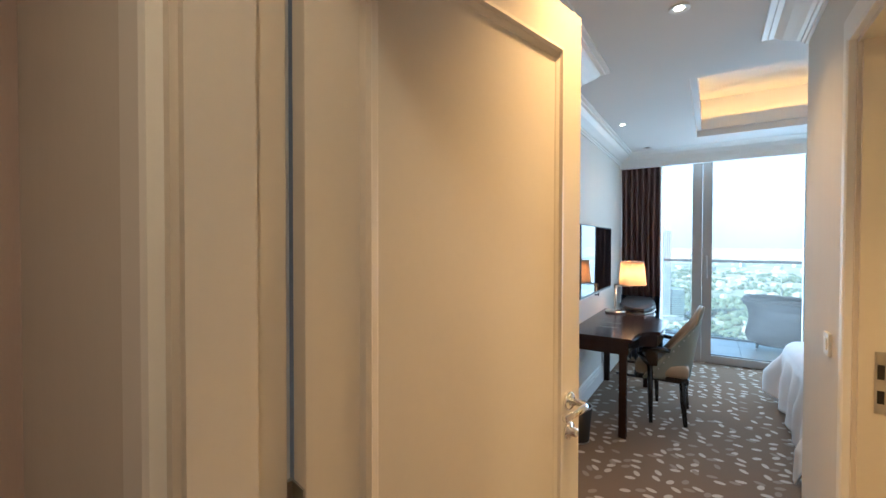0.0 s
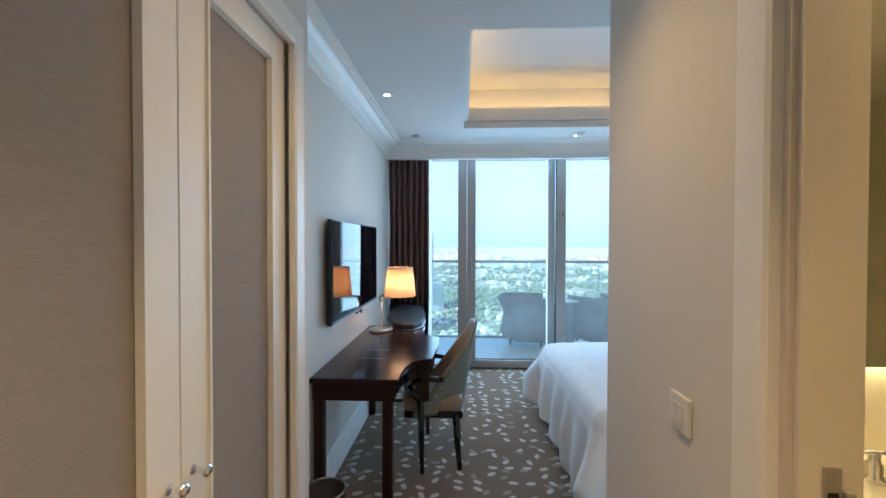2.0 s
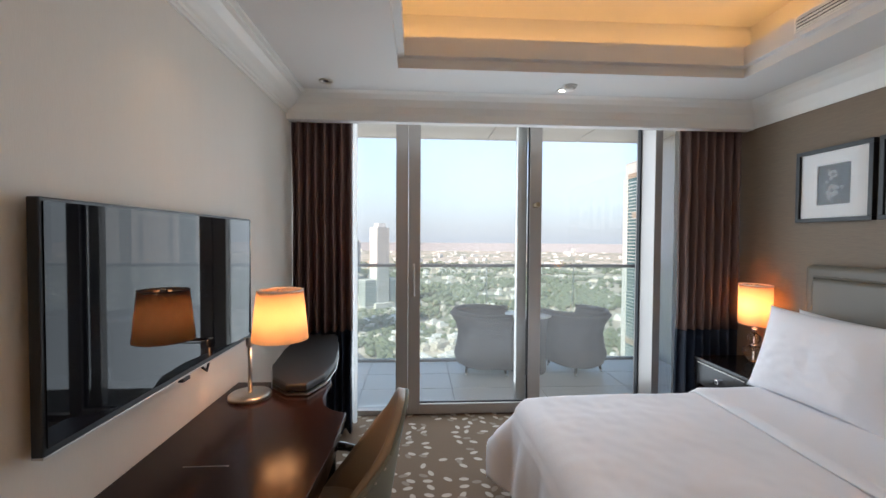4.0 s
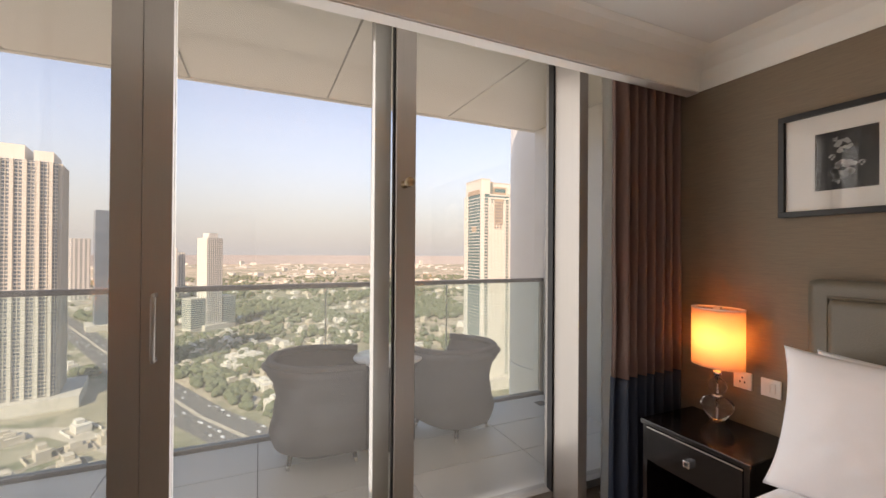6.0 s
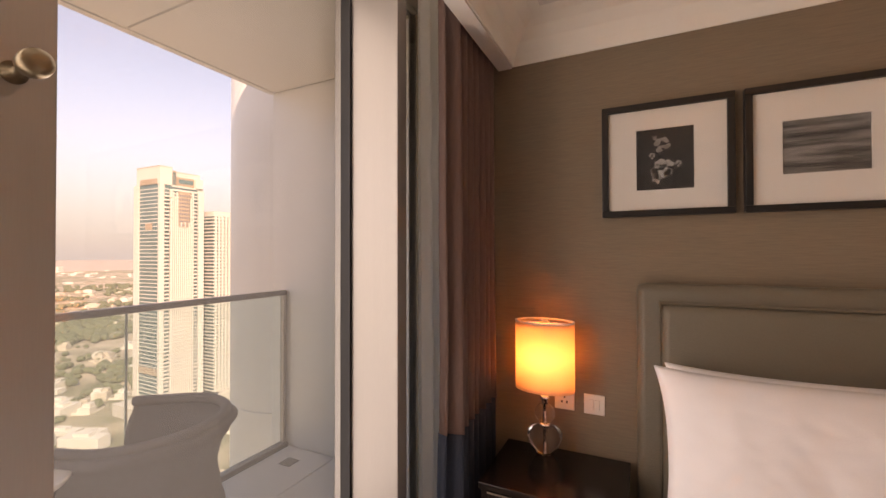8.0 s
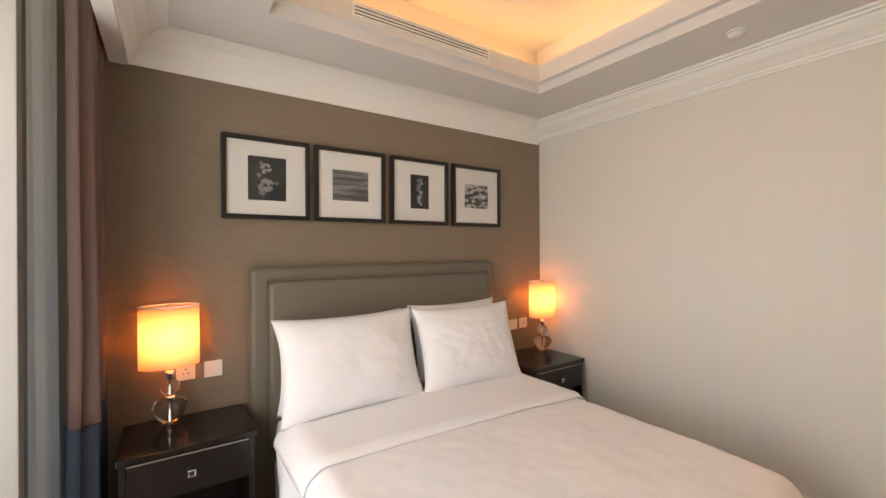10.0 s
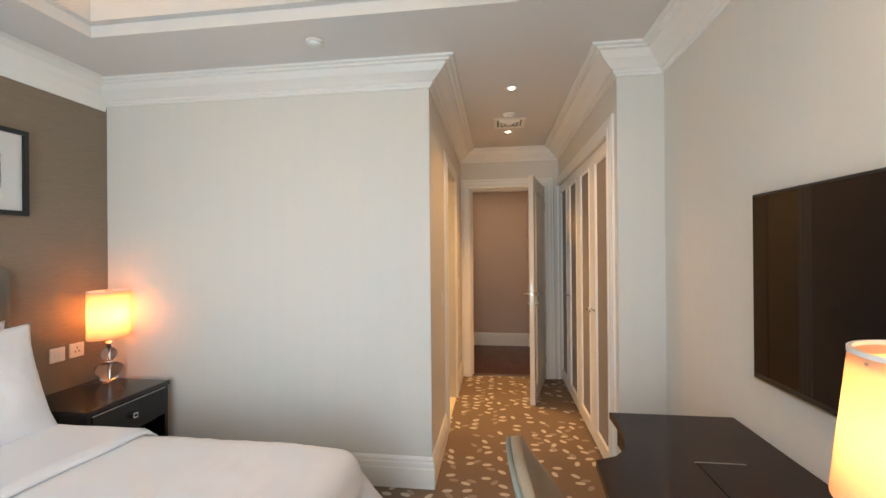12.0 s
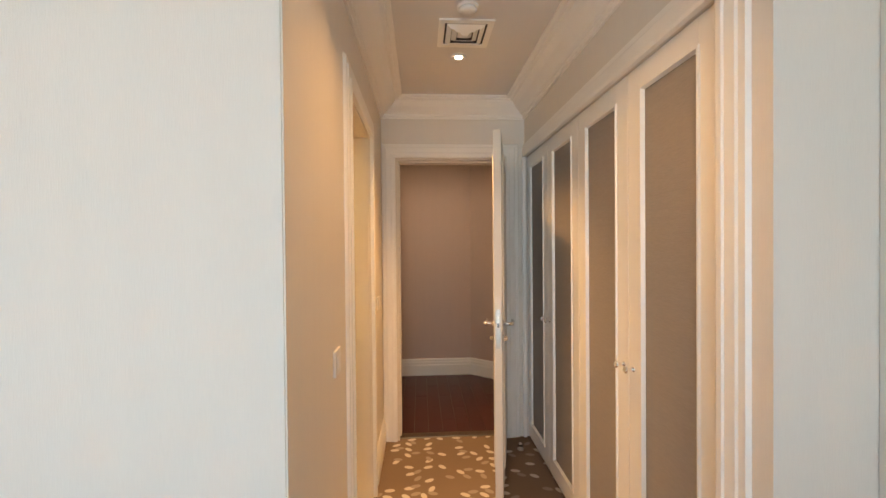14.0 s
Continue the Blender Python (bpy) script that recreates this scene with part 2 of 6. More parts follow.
def crumpled(m, scale, height):
    """Adds soft pressed creases to a cloth."""
    nt = m.node_tree
    bs = nt.nodes["Principled BSDF"]
    tc, mp, no, bu = (nt.nodes.new("ShaderNode" + k) for k in ("TexCoord", "Mapping", "TexNoise", "Bump"))
    mp.inputs["Rotation"].default_value, mp.inputs["Scale"].default_value = (0.3, 0.2, 0.6), (1, 2.2, 1.4)
    no.inputs["Scale"].default_value, no.inputs["Detail"].default_value, no.inputs["Distortion"].default_value = scale, 5, 0.8
    no.noise_type = "RIDGED_MULTIFRACTAL"
    nt.links.new(tc.outputs["Object"], mp.inputs[0])
    nt.links.new(mp.outputs[0], no.inputs["Vector"])
    bu.inputs["Strength"].default_value, bu.inputs["Distance"].default_value = 0.5, height
    if bs.inputs["Normal"].links:
        nt.links.new(bs.inputs["Normal"].links[0].from_socket, bu.inputs["Normal"])
    nt.links.new(no.outputs["Fac"], bu.inputs["Height"])
    nt.links.new(bu.outputs[0], bs.inputs["Normal"])
    return m


LINENWHITE = crumpled(mat("white_bed_linen", (0.86, 0.85, 0.87), 0.75, grain=0.02, scale=300, bump=0.12, blotch=0.015), 2.6, 0.003)
VALANCE = mat("valance_cotton", (0.62, 0.58, 0.53), 0.8, grain=0.05, scale=200, bump=0.2)
LEATHER = mat("olive_taupe_leather", (0.165, 0.140, 0.105), 0.42, grain=0.08, scale=180, bump=0.3, blotch=0.05)
BLACKLEATHER = mat("dark_brown_padding", (0.019, 0.016, 0.016), 0.55, grain=0.12, scale=160, bump=0.3, blotch=0.1)
CHAIRFAB = mat("beige_chair_leather", (0.33, 0.25, 0.17), 0.42, grain=0.08, scale=140, bump=0.2, blotch=0.08)
CHAIRVEL = mat("sage_chair_velvet", (0.24, 0.25, 0.21), 0.75, grain=0.12, scale=200, bump=0.3, blotch=0.12)
SCREEN = mat("tv_screen", (0.003, 0.003, 0.005), 0.025, spec=0.28)
BLACKPLASTIC = mat("black_plastic", (0.012, 0.012, 0.013), 0.35)
WHITEPLASTIC = mat("white_plastic", (0.80, 0.78, 0.74), 0.35)
MOUNT = mat("mat_board", (0.82, 0.80, 0.76), 0.8, grain=0.015, scale=200)
FRAMEBLACK = mat("black_picture_frame", (0.012, 0.011, 0.011), 0.35, grain=0.2, scale=40)
PICGLASS = glass_mat("picture_glass", (0.97, 0.97, 0.97))
PRINTDARK = mat("dark_print", (0.016, 0.017, 0.019), 0.7)
PRINTPALE = mat("pale_print", (0.50, 0.50, 0.49), 0.8, grain=0.3, scale=90)
MARBLE = marble_mat("cream_marble", (0.78, 0.70, 0.54))
CERAMIC = mat("white_ceramic", (0.86, 0.85, 0.82), 0.08)
TILE = mat("balcony_stone_tile", (0.66, 0.65, 0.63), 0.35, grain=0.06, scale=80, blotch=0.08, random=0.06)
GROUT = mat("tile_grout", (0.22, 0.22, 0.21), 0.9, grain=0.1, scale=100)
SOFFIT = mat("soffit_panel", (0.74, 0.71, 0.66), 0.5, grain=0.03, scale=20, blotch=0.04)
CLADDING = mat("pale_metal_cladding", (0.80, 0.79, 0.77), 0.38, 0.12, grain=0.03, scale=20, blotch=0.05)
WICKER = mat("grey_weave", (0.125, 0.118, 0.118), 0.75, grain=0.2, scale=130, bump=0.6, stretch=(1, 1, 3))
CUSHION = mat("charcoal_cushion", (0.10, 0.095, 0.092), 0.85, grain=0.15, scale=180, bump=0.3)
SHADE = shade_mat("cream_lamp_shade", (0.95, 0.77, 0.58), 0.66)
CRYSTAL = bpy.data.materials.new("crystal")
CRYSTAL.use_nodes = True
CRYSTAL.node_tree.nodes["Principled BSDF"].inputs["Transmission Weight"].default_value = 1.0
CRYSTAL.node_tree.nodes["Principled BSDF"].inputs["Roughness"].default_value = 0.02
CRYSTAL.node_tree.nodes["Principled BSDF"].inputs["IOR"].default_value = 1.45
LED = glow("cove_led", (1.0, 0.54, 0.17), 2.9)
LEDBATH = glow("mirror_led", (1.0, 0.70, 0.28), 3.6)
BULB = glow("warm_bulb", (1.0, 0.72, 0.40), 4)
SPOTDISC = glow("downlight_lens", (1.0, 0.85, 0.62), 5)

# ---- mesh helpers ----


def mesh_of(name, bm, material, smooth=False):
    bmesh.ops.recalc_face_normals(bm, faces=bm.faces)
    me = bpy.data.meshes.new(name)
    bm.to_mesh(me)
    bm.free()
    if smooth:
        me.polygons.foreach_set("use_smooth", [True] * len(me.polygons))
    me.materials.append(material)
    return me


def part(name, bm, material, parent=None, label="", smooth=False):
    ob = new(name, mesh_of(name, bm, material, smooth))
    if parent:
        ob.parent = parent
    if label:
        ob["label"] = label
    return ob


def thing(name, at, label, category, group="", kind=""):
    ob = new(name)
    ob.matrix_basis = at if isinstance(at, Matrix) else Matrix.Translation(at)
    ob.empty_display_size = 0.1
    return tagged(ob, label, category, group, kind)


def setting(name, bm, material, label, smooth=False, category=""):
    return tagged(part(name, bm, material, None, "", smooth), label, category or name.split("_")[0], "", "structure")


def box(bm, x0, x1, y0, y1, z0, z1, bevel=0.0, seg=2):
    vs = bmesh.ops.create_cube(bm, size=1)["verts"]
    for v in vs:
        v.co = Vector(((x0 + x1) / 2 + v.co.x * (x1 - x0), (y0 + y1) / 2 + v.co.y * (y1 - y0), (z0 + z1) / 2 + v.co.z * (z1 - z0)))
    if bevel:
        es = list({e for v in vs for e in v.link_edges})
        bmesh.ops.bevel(bm, geom=es, offset=bevel, segments=seg, affect="EDGES", profile=0.6)
    return bm


def boxes(*rows, bevel=0.0):
    bm = bmesh.new()
    for r in rows:
        box(bm, *r, bevel=bevel)
    return bm


def tube(points, radius, sides=12, caps=True):
    """A round bar along points; radius may be a list."""
    bm = bmesh.new()
    pts = [Vector(p) for p in points]
    rings = []
    for i, p in enumerate(pts):
        d = (pts[min(i + 1, len(pts) - 1)] - pts[max(i - 1, 0)]).normalized()
        a = d.cross(Vector((0, 0, 1)) if abs(d.z) < 0.95 else Vector((1, 0, 0))).normalized()
        b = d.cross(a)
        r = radius[i] if isinstance(radius, (list, tuple)) else radius
        rings.append([bm.verts.new(p + r * (math.cos(2 * math.pi * k / sides) * a + math.sin(2 * math.pi * k / sides) * b)) for k in range(sides)])
    for r0, r1 in zip(rings, rings[1:]):
        for k in range(sides):
            bm.faces.new((r0[k], r0[(k + 1) % sides], r1[(k + 1) % sides], r1[k]))
    if caps:
        bm.faces.new(rings[0])
        bm.faces.new(rings[-1])
    return bm


def lathe(profile, sides=32, sx=1.0, sy=1.0, caps=True):
    """Profile rows (radius, z) turned round z."""
    bm = bmesh.new()
    rings = [[bm.verts.new((r * sx * math.cos(2 * math.pi * k / sides), r * sy * math.sin(2 * math.pi * k / sides), z)) for k in range(sides)] for r, z in profile]
    for r0, r1 in zip(rings, rings[1:]):
        for k in range(sides):
            bm.faces.new((r0[k], r0[(k + 1) % sides], r1[(k + 1) % sides], r1[k]))
    if caps:
        bm.faces.new(rings[0])
        bm.faces.new(rings[-1])
    return bm


def moved(bm, m):
    bmesh.ops.transform(bm, matrix=m if isinstance(m, Matrix) else Matrix.Translation(m), verts=bm.verts)
    return bm


def sweep(profile, path, closed=False):
    """Moulding: profile rows (out, z) along a plan path; out is measured to the left of the way."""
    bm = bmesh.new()
    pts = [Vector(p) for p in path]
    n = len(pts)
    rings = []
    for i, p in enumerate(pts):
        ways = []
        if closed or i > 0:
            ways.append((p - pts[i - 1]).normalized())
        if closed or i < n - 1:
            ways.append((pts[(i + 1) % n] - p).normalized())
        ns = [Vector((-w.y, w.x)) for w in ways]
        nm = sum(ns, Vector((0, 0))).normalized()
        k = 1 / max(0.3, nm.dot(ns[0]))
        rings.append([bm.verts.new((p.x + nm.x * k * o, p.y + nm.y * k * o, z)) for o, z in profile])
    pairs = list(zip(rings, rings[1:])) + ([(rings[-1], rings[0])] if closed else [])
    m = len(profile)
    for r0, r1 in pairs:
        for k in range(m):
            bm.faces.new((r0[k], r0[(k + 1) % m], r1[(k + 1) % m], r1[k]))
    if not closed:
        bm.faces.new(rings[0])
        bm.faces.new(rings[-1])
    return bm


def prism(outline, z0, z1, bevel=0.0):
    """A slab with the plan outline given."""
    bm = bmesh.new()
    lo = [bm.verts.new((x, y, z0)) for x, y in outline]
    hi = [bm.verts.new((x, y, z1)) for x, y in outline]
    bm.faces.new(lo)
    bm.faces.new(hi)
    n = len(lo)
    for k in range(n):
        bm.faces.new((lo[k], lo[(k + 1) % n], hi[(k + 1) % n], hi[k]))
    if bevel:
        es = [e for e in bm.edges if abs(e.verts[0].co.z - e.verts[1].co.z) < 1e-6]
        bmesh.ops.bevel(bm, geom=es, offset=bevel, segments=3, affect="EDGES", profile=0.6)
    return bm


def sheet(nu, nv, f, thick=0.0):
    """A grid surface f(u, v), u and v from 0 to 1."""
    bm = bmesh.new()
    vs = [[bm.verts.new(f(i / nu, j / nv)) for j in range(nv + 1)] for i in range(nu + 1)]
    for i in range(nu):
        for j in range(nv):
            bm.faces.new((vs[i][j], vs[i + 1][j], vs[i + 1][j + 1], vs[i][j + 1]))
    if thick:
        bmesh.ops.recalc_face_normals(bm, faces=bm.faces)
        bmesh.ops.solidify(bm, geom=list(bm.faces), thickness=thick)
    return bm

# ---- the large structure ----
XT, XH = -1.352, 2.22          # television wall, bed-head wall
YW = 3.40                      # inner face of the glazing
XC = -1.095                    # wardrobe side of the corridor
YE = -2.22                     # entrance end of the corridor
ZC = 2.57                      # ceiling

setting("floor", boxes((XT - 0.1, XH + 0.1, 0.0, YW + 0.02, -0.12, 0), (-1.80, 0.03, YE - 0.03, 0.0, -0.12, 0)), CARPET, "taupe carpet with scattered pale leaf-shaped petals")
setting("floor_bath", boxes((0.03, 2.4, -2.38, -0.20, -0.12, 0.004)), MARBLE, "cream marble bathroom floor")

setting("wall_head", boxes((XH, XH + 0.15, -0.02, YW + 0.1, 0, 2.95)), WALL_HEAD, "taupe grasscloth wallpaper behind the bed")
setting("wall_block", boxes((0.004, XH - 0.002, -0.20, 0.0, 0, 2.95)), WALL, "pale cream wallpapered wall beside the bed")
setting("wall_bath_side", boxes((0.0, 0.12, -0.80, -0.004, 0, 2.95), (0.0, 0.12, YE + 0.002, -1.53, 0, 2.95), (0.0, 0.12, -1.53, -0.80, 2.125, 2.95)), WALL, "pale wallpapered corridor wall with the bathroom doorway")
setting("wall_entry", boxes((-1.85, -0.94, YE - 0.16, YE, 0, 2.95), (-0.105, 2.4, YE - 0.16, YE, 0, 2.95), (-0.94, -0.105, YE - 0.16, YE, 2.15, 2.95)), WALL, "pale wallpapered wall round the entrance door")
setting("wall_tv", boxes((XT - 0.15, XT, 0.002, YW + 0.1, 0, 2.95)), WALL, "pale cream wallpapered wall behind the television")
setting("wall_wardrobe_side", boxes((-1.85, XC, -0.10, 0.0, 0, 2.95)), WALL, "pale wall beside the built-in wardrobe")
setting("wall_wardrobe_top", boxes((-1.20, XC, YE, -0.10, 2.152, 2.95)), WALL, "pale wall over the built-in wardrobe")
setting("wall_wardrobe_rear", boxes((-1.85, -1.75, YE, -0.10, 0, 2.95)), WALL, "plain wall behind the built-in wardrobe")

# ceiling with the stepped tray
TX0, TX1, TY0, TY1 = -0.515, 1.68, 0.59, 2.37


def ring(x0, x1, y0, y1, a, z0, z1):
    """Four slabs round an opening, a wide."""
    return ((x0 - a, x0, y0 - a, y1 + a, z0, z1), (x1, x1 + a, y0 - a, y1 + a, z0, z1), (x0, x1, y0 - a, y0, z0, z1), (x0, x1, y1, y1 + a, z0, z1))


setting("ceiling", boxes((XT - 0.1, TX0, 0, 2.99, ZC, 2.63), (TX1, XH + 0.1, 0, 2.99, ZC, 2.63), (TX0, TX1, 0, TY0, ZC, 2.63), (TX0, TX1, TY1, 2.99, ZC, 2.63),
                         (-1.80, 0.1, YE - 0.1, 0, ZC, 2.63),
                         *ring(TX0 + 0.040, TX1 - 0.040, TY0 + 0.040, TY1 - 0.040, 0.150, 2.6302, 2.745),
                         *ring(TX0 - 0.20, TX1 + 0.20, TY0 - 0.20, TY1 + 0.20, 0.05, 2.63, 3.0),
                         (TX0 - 0.25, TX1 + 0.25, TY0 - 0.25, TY1 + 0.25, 3.0, 3.06),
                         (XT - 0.1, XH + 0.1, 2.94, 2.99, 2.63, 2.9), (XT - 0.1, XH + 0.1, 2.99, YW + 0.3, 2.84, 2.9)), CEIL, "white ceiling with a stepped lit tray over the bed")
# never in view: added to keep sun and sky out above the ceilings
setting("roof_slab", boxes((-3.4, 2.80, -4.0, 5.02, 3.21, 3.35)), CEIL, "unseen slab over all ceilings, shutting out sun and sky light")
setting("ceiling_bath", boxes((0.1, 2.4, -2.38, -0.1, 2.50, 2.56)), CEIL, "white bathroom ceiling")
led = boxes((TX0 - 0.10, TX0 - 0.08, TY0 - 0.05, TY1 + 0.05, 2.747, 2.762), (TX1 + 0.08, TX1 + 0.10, TY0 - 0.05, TY1 + 0.05, 2.747, 2.762),
            (TX0, TX1, TY0 - 0.10, TY0 - 0.08, 2.747, 2.762), (TX0, TX1, TY1 + 0.08, TY1 + 0.10, 2.747, 2.762))
tagged(part("cove_light", led, LED), "warm hidden light strip in the ceiling tray", "light strip")

# cornices
STEP = [(0, 2.44), (0.012, 2.44), (0.014, 2.452), (0.024, 2.456), (0.026, 2.468), (0.040, 2.474), (0.060, 2.490), (0.090, 2.510), (0.112, 2.534), (0.118, 2.545),
        (0.140, 2.546), (0.142, 2.556), (0.166, 2.558), (0.168, 2.569), (0, 2.569)]
COVE = [(0, 2.405), (0.006, 2.405), (0.008, 2.415), (0.020, 2.45), (0.045, 2.495), (0.085, 2.535), (0.13, 2.558), (0.17, 2.568), (0, 2.569)]
setting("trim_cornice", sweep(STEP, [(XT, 2.92), (XT, 0), (XC, 0), (XC, YE), (0, YE), (0, 0), (XH, 0)]), TRIM, "white stepped plaster cornice round the room and corridor")
setting("trim_cove", sweep(COVE, [(XH, 0.012), (XH, 2.92), (XT, 2.92)]), TRIM, "plain white cove over the bed wall and curtain pelmet", smooth=False)
setting("trim_pelmet", boxes((XT, XH, 2.922, 2.99, 2.40, 2.62)), CEIL, "white curtain pelmet")

# skirtings
SKIRT = [(0, 0), (0.018, 0), (0.018, 0.115), (0.014, 0.125), (0.014, 0.150), (0.010, 0.158), (0.010, 0.175), (0.004, 0.188), (0, 0.19)]
setting("baseboard_block", sweep(SKIRT, [(0, -0.68), (0, 0), (XH, 0)]), TRIM, "tall white moulded skirting board")
setting("baseboard_bed", sweep(SKIRT, [(XH, 0.03), (XH, 3.37)]), TRIM, "tall white moulded skirting board")
setting("baseboard_tv", sweep(SKIRT, [(XT, 3.37), (XT, 0), (XC, 0), (XC, -0.06)]), TRIM, "tall white moulded skirting board")
setting("baseboard_corridor", sweep(SKIRT, [(-0.02, YE), (0, YE), (0, -1.65)]), TRIM, "tall white moulded skirting board")

# ---- door casings ----
CASE = [(0, 0), (0.018, 0.002), (0.022, 0.012), (0.022, 0.030), (0.017, 0.034), (0.017, 0.070), (0.012, 0.076), (0.012, 0.098), (0, 0.104)]


def casing(name, a, b, top, to_world, label):
    """Moulded casing up, over and down round an opening from a to b; to_world(along, up, out)."""
    bm = bmesh.new()
    loops = []
    for out, w in CASE:
        loops.append([bm.verts.new(to_world(*p, out)) for p in ((a - w, 0.0), (a - w, top + w), (b + w, top + w), (b + w, 0.0))])
    n = len(loops)
    for i in range(n):
        l0, l1 = loops[i], loops[(i + 1) % n]
        for k in range(3):
            bm.faces.new((l0[k], l0[k + 1], l1[k + 1], l1[k]))
    return setting(name, bm, TRIM, label)


casing("trim_entry", -0.94, -0.105, 2.15, lambda s, z, o: Vector((s, YE + o, z)), "white moulded casing round the entrance door")
casing("trim_entry_hall", -0.94, -0.105, 2.15, lambda s, z, o: Vector((s, YE - 0.16 - o, z)), "white moulded casing on the hall side")
casing("trim_bath", -1.53, -0.80, 2.125, lambda s, z, o: Vector((-o, s, z)), "white moulded casing round the bathroom door")
casing("trim_wardrobe", -2.20, -0.165, 2.15, lambda s, z, o: Vector((XC + o, s, z)), "white moulded casing round the wardrobe")
setting("trim_jamb_entry", boxes((-0.94, -0.925, YE - 0.16, YE, 0, 2.15), (-0.12, -0.105, YE - 0.16, YE, 0, 2.15), (-0.925, -0.12, YE - 0.16, YE, 2.135, 2.15),
                                 (-0.925, -0.912, YE - 0.15, YE - 0.055, 0, 2.135), (-0.133, -0.12, YE - 0.15, YE - 0.055, 0, 2.135), (-0.912, -0.133, YE - 0.15, YE - 0.055, 2.122, 2.135)), DOORP, "cream painted door lining with a stop")
setting("trim_jamb_bath", boxes((0, 0.12, -0.815, -0.80, 0, 2.125), (0, 0.12, -1.53, -1.515, 0, 2.125), (0, 0.12, -1.515, -0.815, 2.11, 2.125),
                                (0.01, 0.075, -0.828, -0.815, 0, 2.11), (0.01, 0.075, -1.515, -1.502, 0, 2.11)), DOORP, "cream painted bathroom door lining")
setting("trim_threshold", boxes((-0.925, -0.12, YE - 0.10, YE - 0.025, -0.01, 0.010), bevel=0.003), BRASS, "metal threshold strip under the entrance door")
setting("trim_threshold_bath", boxes((-0.004, 0.06, -1.515, -0.815, 0, 0.012), bevel=0.003), MARBLE, "marble threshold of the bathroom")


# ---- panelled doors ----
def lever(parent, x, y, z, side, way):
    """A lever handle with its rose, standing out of a leaf lying along y; side is +1 or -1 in x."""
    h = part("lever_handle", tube([(x, y, z), (x + side * 0.052, y, z), (x + side * 0.058, y + way * 0.012, z), (x + side * 0.058, y + way * 0.12, z)], [0.010, 0.010, 0.0105, 0.009], 12), CHROME, parent, "polished chrome lever", True)
    part("rose", moved(lathe([(0.026, 0), (0.026, 0.006), (0.022, 0.010)], 24), pose(x, y, z, 0, 90 * side)), CHROME, h, "", True)
    k = part("thumb_turn", moved(lathe([(0.024, 0), (0.024, 0.007), (0.012, 0.010), (0.012, 0.026), (0.004, 0.030)], 24), pose(x, y, z - 0.085, 0, 90 * side)), CHROME, parent, "round chrome lock rose", True)
    return h


def leaf(name, width, height, m, label, sides=(1, -1)):
    """A painted leaf along +y from its hinge, with one moulded panel on both faces, lock and hinges."""
    d = thing(name, m, label, "door")
    part("leaf", boxes((-0.022, 0.022, 0, width, 0.008, height), bevel=0.002), DOORP, d)
    for s in (1, -1):
        y0, y1, z0, z1 = 0.095, width - 0.105, 0.16, height - 0.12
        bm = bmesh.new()
        loops = []
        for w, o in ((0, 0.021), (0.006, 0.032), (0.016, 0.034), (0.022, 0.027), (0.034, 0.024), (0.040, 0.021)):
            loops.append([bm.verts.new((s * o, y, z)) for y, z in ((y0 + w, z0 + w), (y1 - w, z0 + w), (y1 - w, z1 - w), (y0 + w, z1 - w))])
        for a, b in zip(loops, loops[1:]):
            for k in range(4):
                bm.faces.new((a[k], a[(k + 1) % 4], b[(k + 1) % 4], b[k]))
        part("panel_moulding", bm, DOORP, d)
        lever(d, s * 0.022, width - 0.062, 1.03, s, -1)
    part("lock_plate", boxes((-0.011, 0.011, width, width + 0.002, 0.90, 1.12), bevel=0.0008), NICKEL, d, "long steel lock faceplate")
    part("latch", boxes((-0.007, 0.007, width, width + 0.010, 1.02, 1.045), bevel=0.002), CHROME, d)
    for z in (0.22, 1.05, 1.92):
        hg = part("hinge", tube([(-0.026, -0.008, z - 0.05), (-0.026, -0.008, z + 0.05)], 0.008, 12), NICKEL, d, "steel butt hinge")
        part("hinge_leaf", boxes((-0.020, 0.020, -0.003, 0.0, z - 0.05, z + 0.05)), NICKEL, hg)
    return d


# the entrance door stands open into the corridor, nearly square to its wall
leaf("door_1", 0.843, 2.132, pose(-0.914, -2.205, 0, 0, 0, -13.1), "cream painted panelled entrance door, standing open")
leaf("door_2", 0.70, 2.10, pose(0.118, -1.545, 0, 0, 0, -97), "cream painted bathroom door, opened inwards")
strike = thing("strike_plate", (0.06, -0.829, 1.05), "steel strike plate on the bathroom door lining", "strike plate")
part("plate", boxes((-0.014, 0.014, -0.0015, 0.0015, -0.095, 0.095), bevel=0.0006), NICKEL, strike)
# black blocks on the plate imitate the shade in its two holes
part("latch_hole", boxes((-0.008, 0.008, -0.003, -0.0016, 0.01, 0.055)), GASKET_HOLE, strike)
part("bolt_hole", boxes((-0.008, 0.008, -0.003, -0.0016, -0.065, -0.025)), GASKET_HOLE, strike)
part("keeper_lip", boxes((0.014, 0.030, -0.010, 0.001, 0.005, 0.060), bevel=0.004), NICKEL, strike)
stop = thing("door_stop", (-1.0, -2.02, 0), "small dark rubber door stop on the carpet", "door stop")
part("post", lathe([(0.022, 0), (0.022, 0.008), (0.012, 0.012), (0.012, 0.045), (0.006, 0.05)], 16), NICKEL, stop, "", True)
part("buffer", moved(lathe([(0.016, 0), (0.016, 0.014)], 16), (0, 0, 0.026)), GASKET_HOLE, stop)

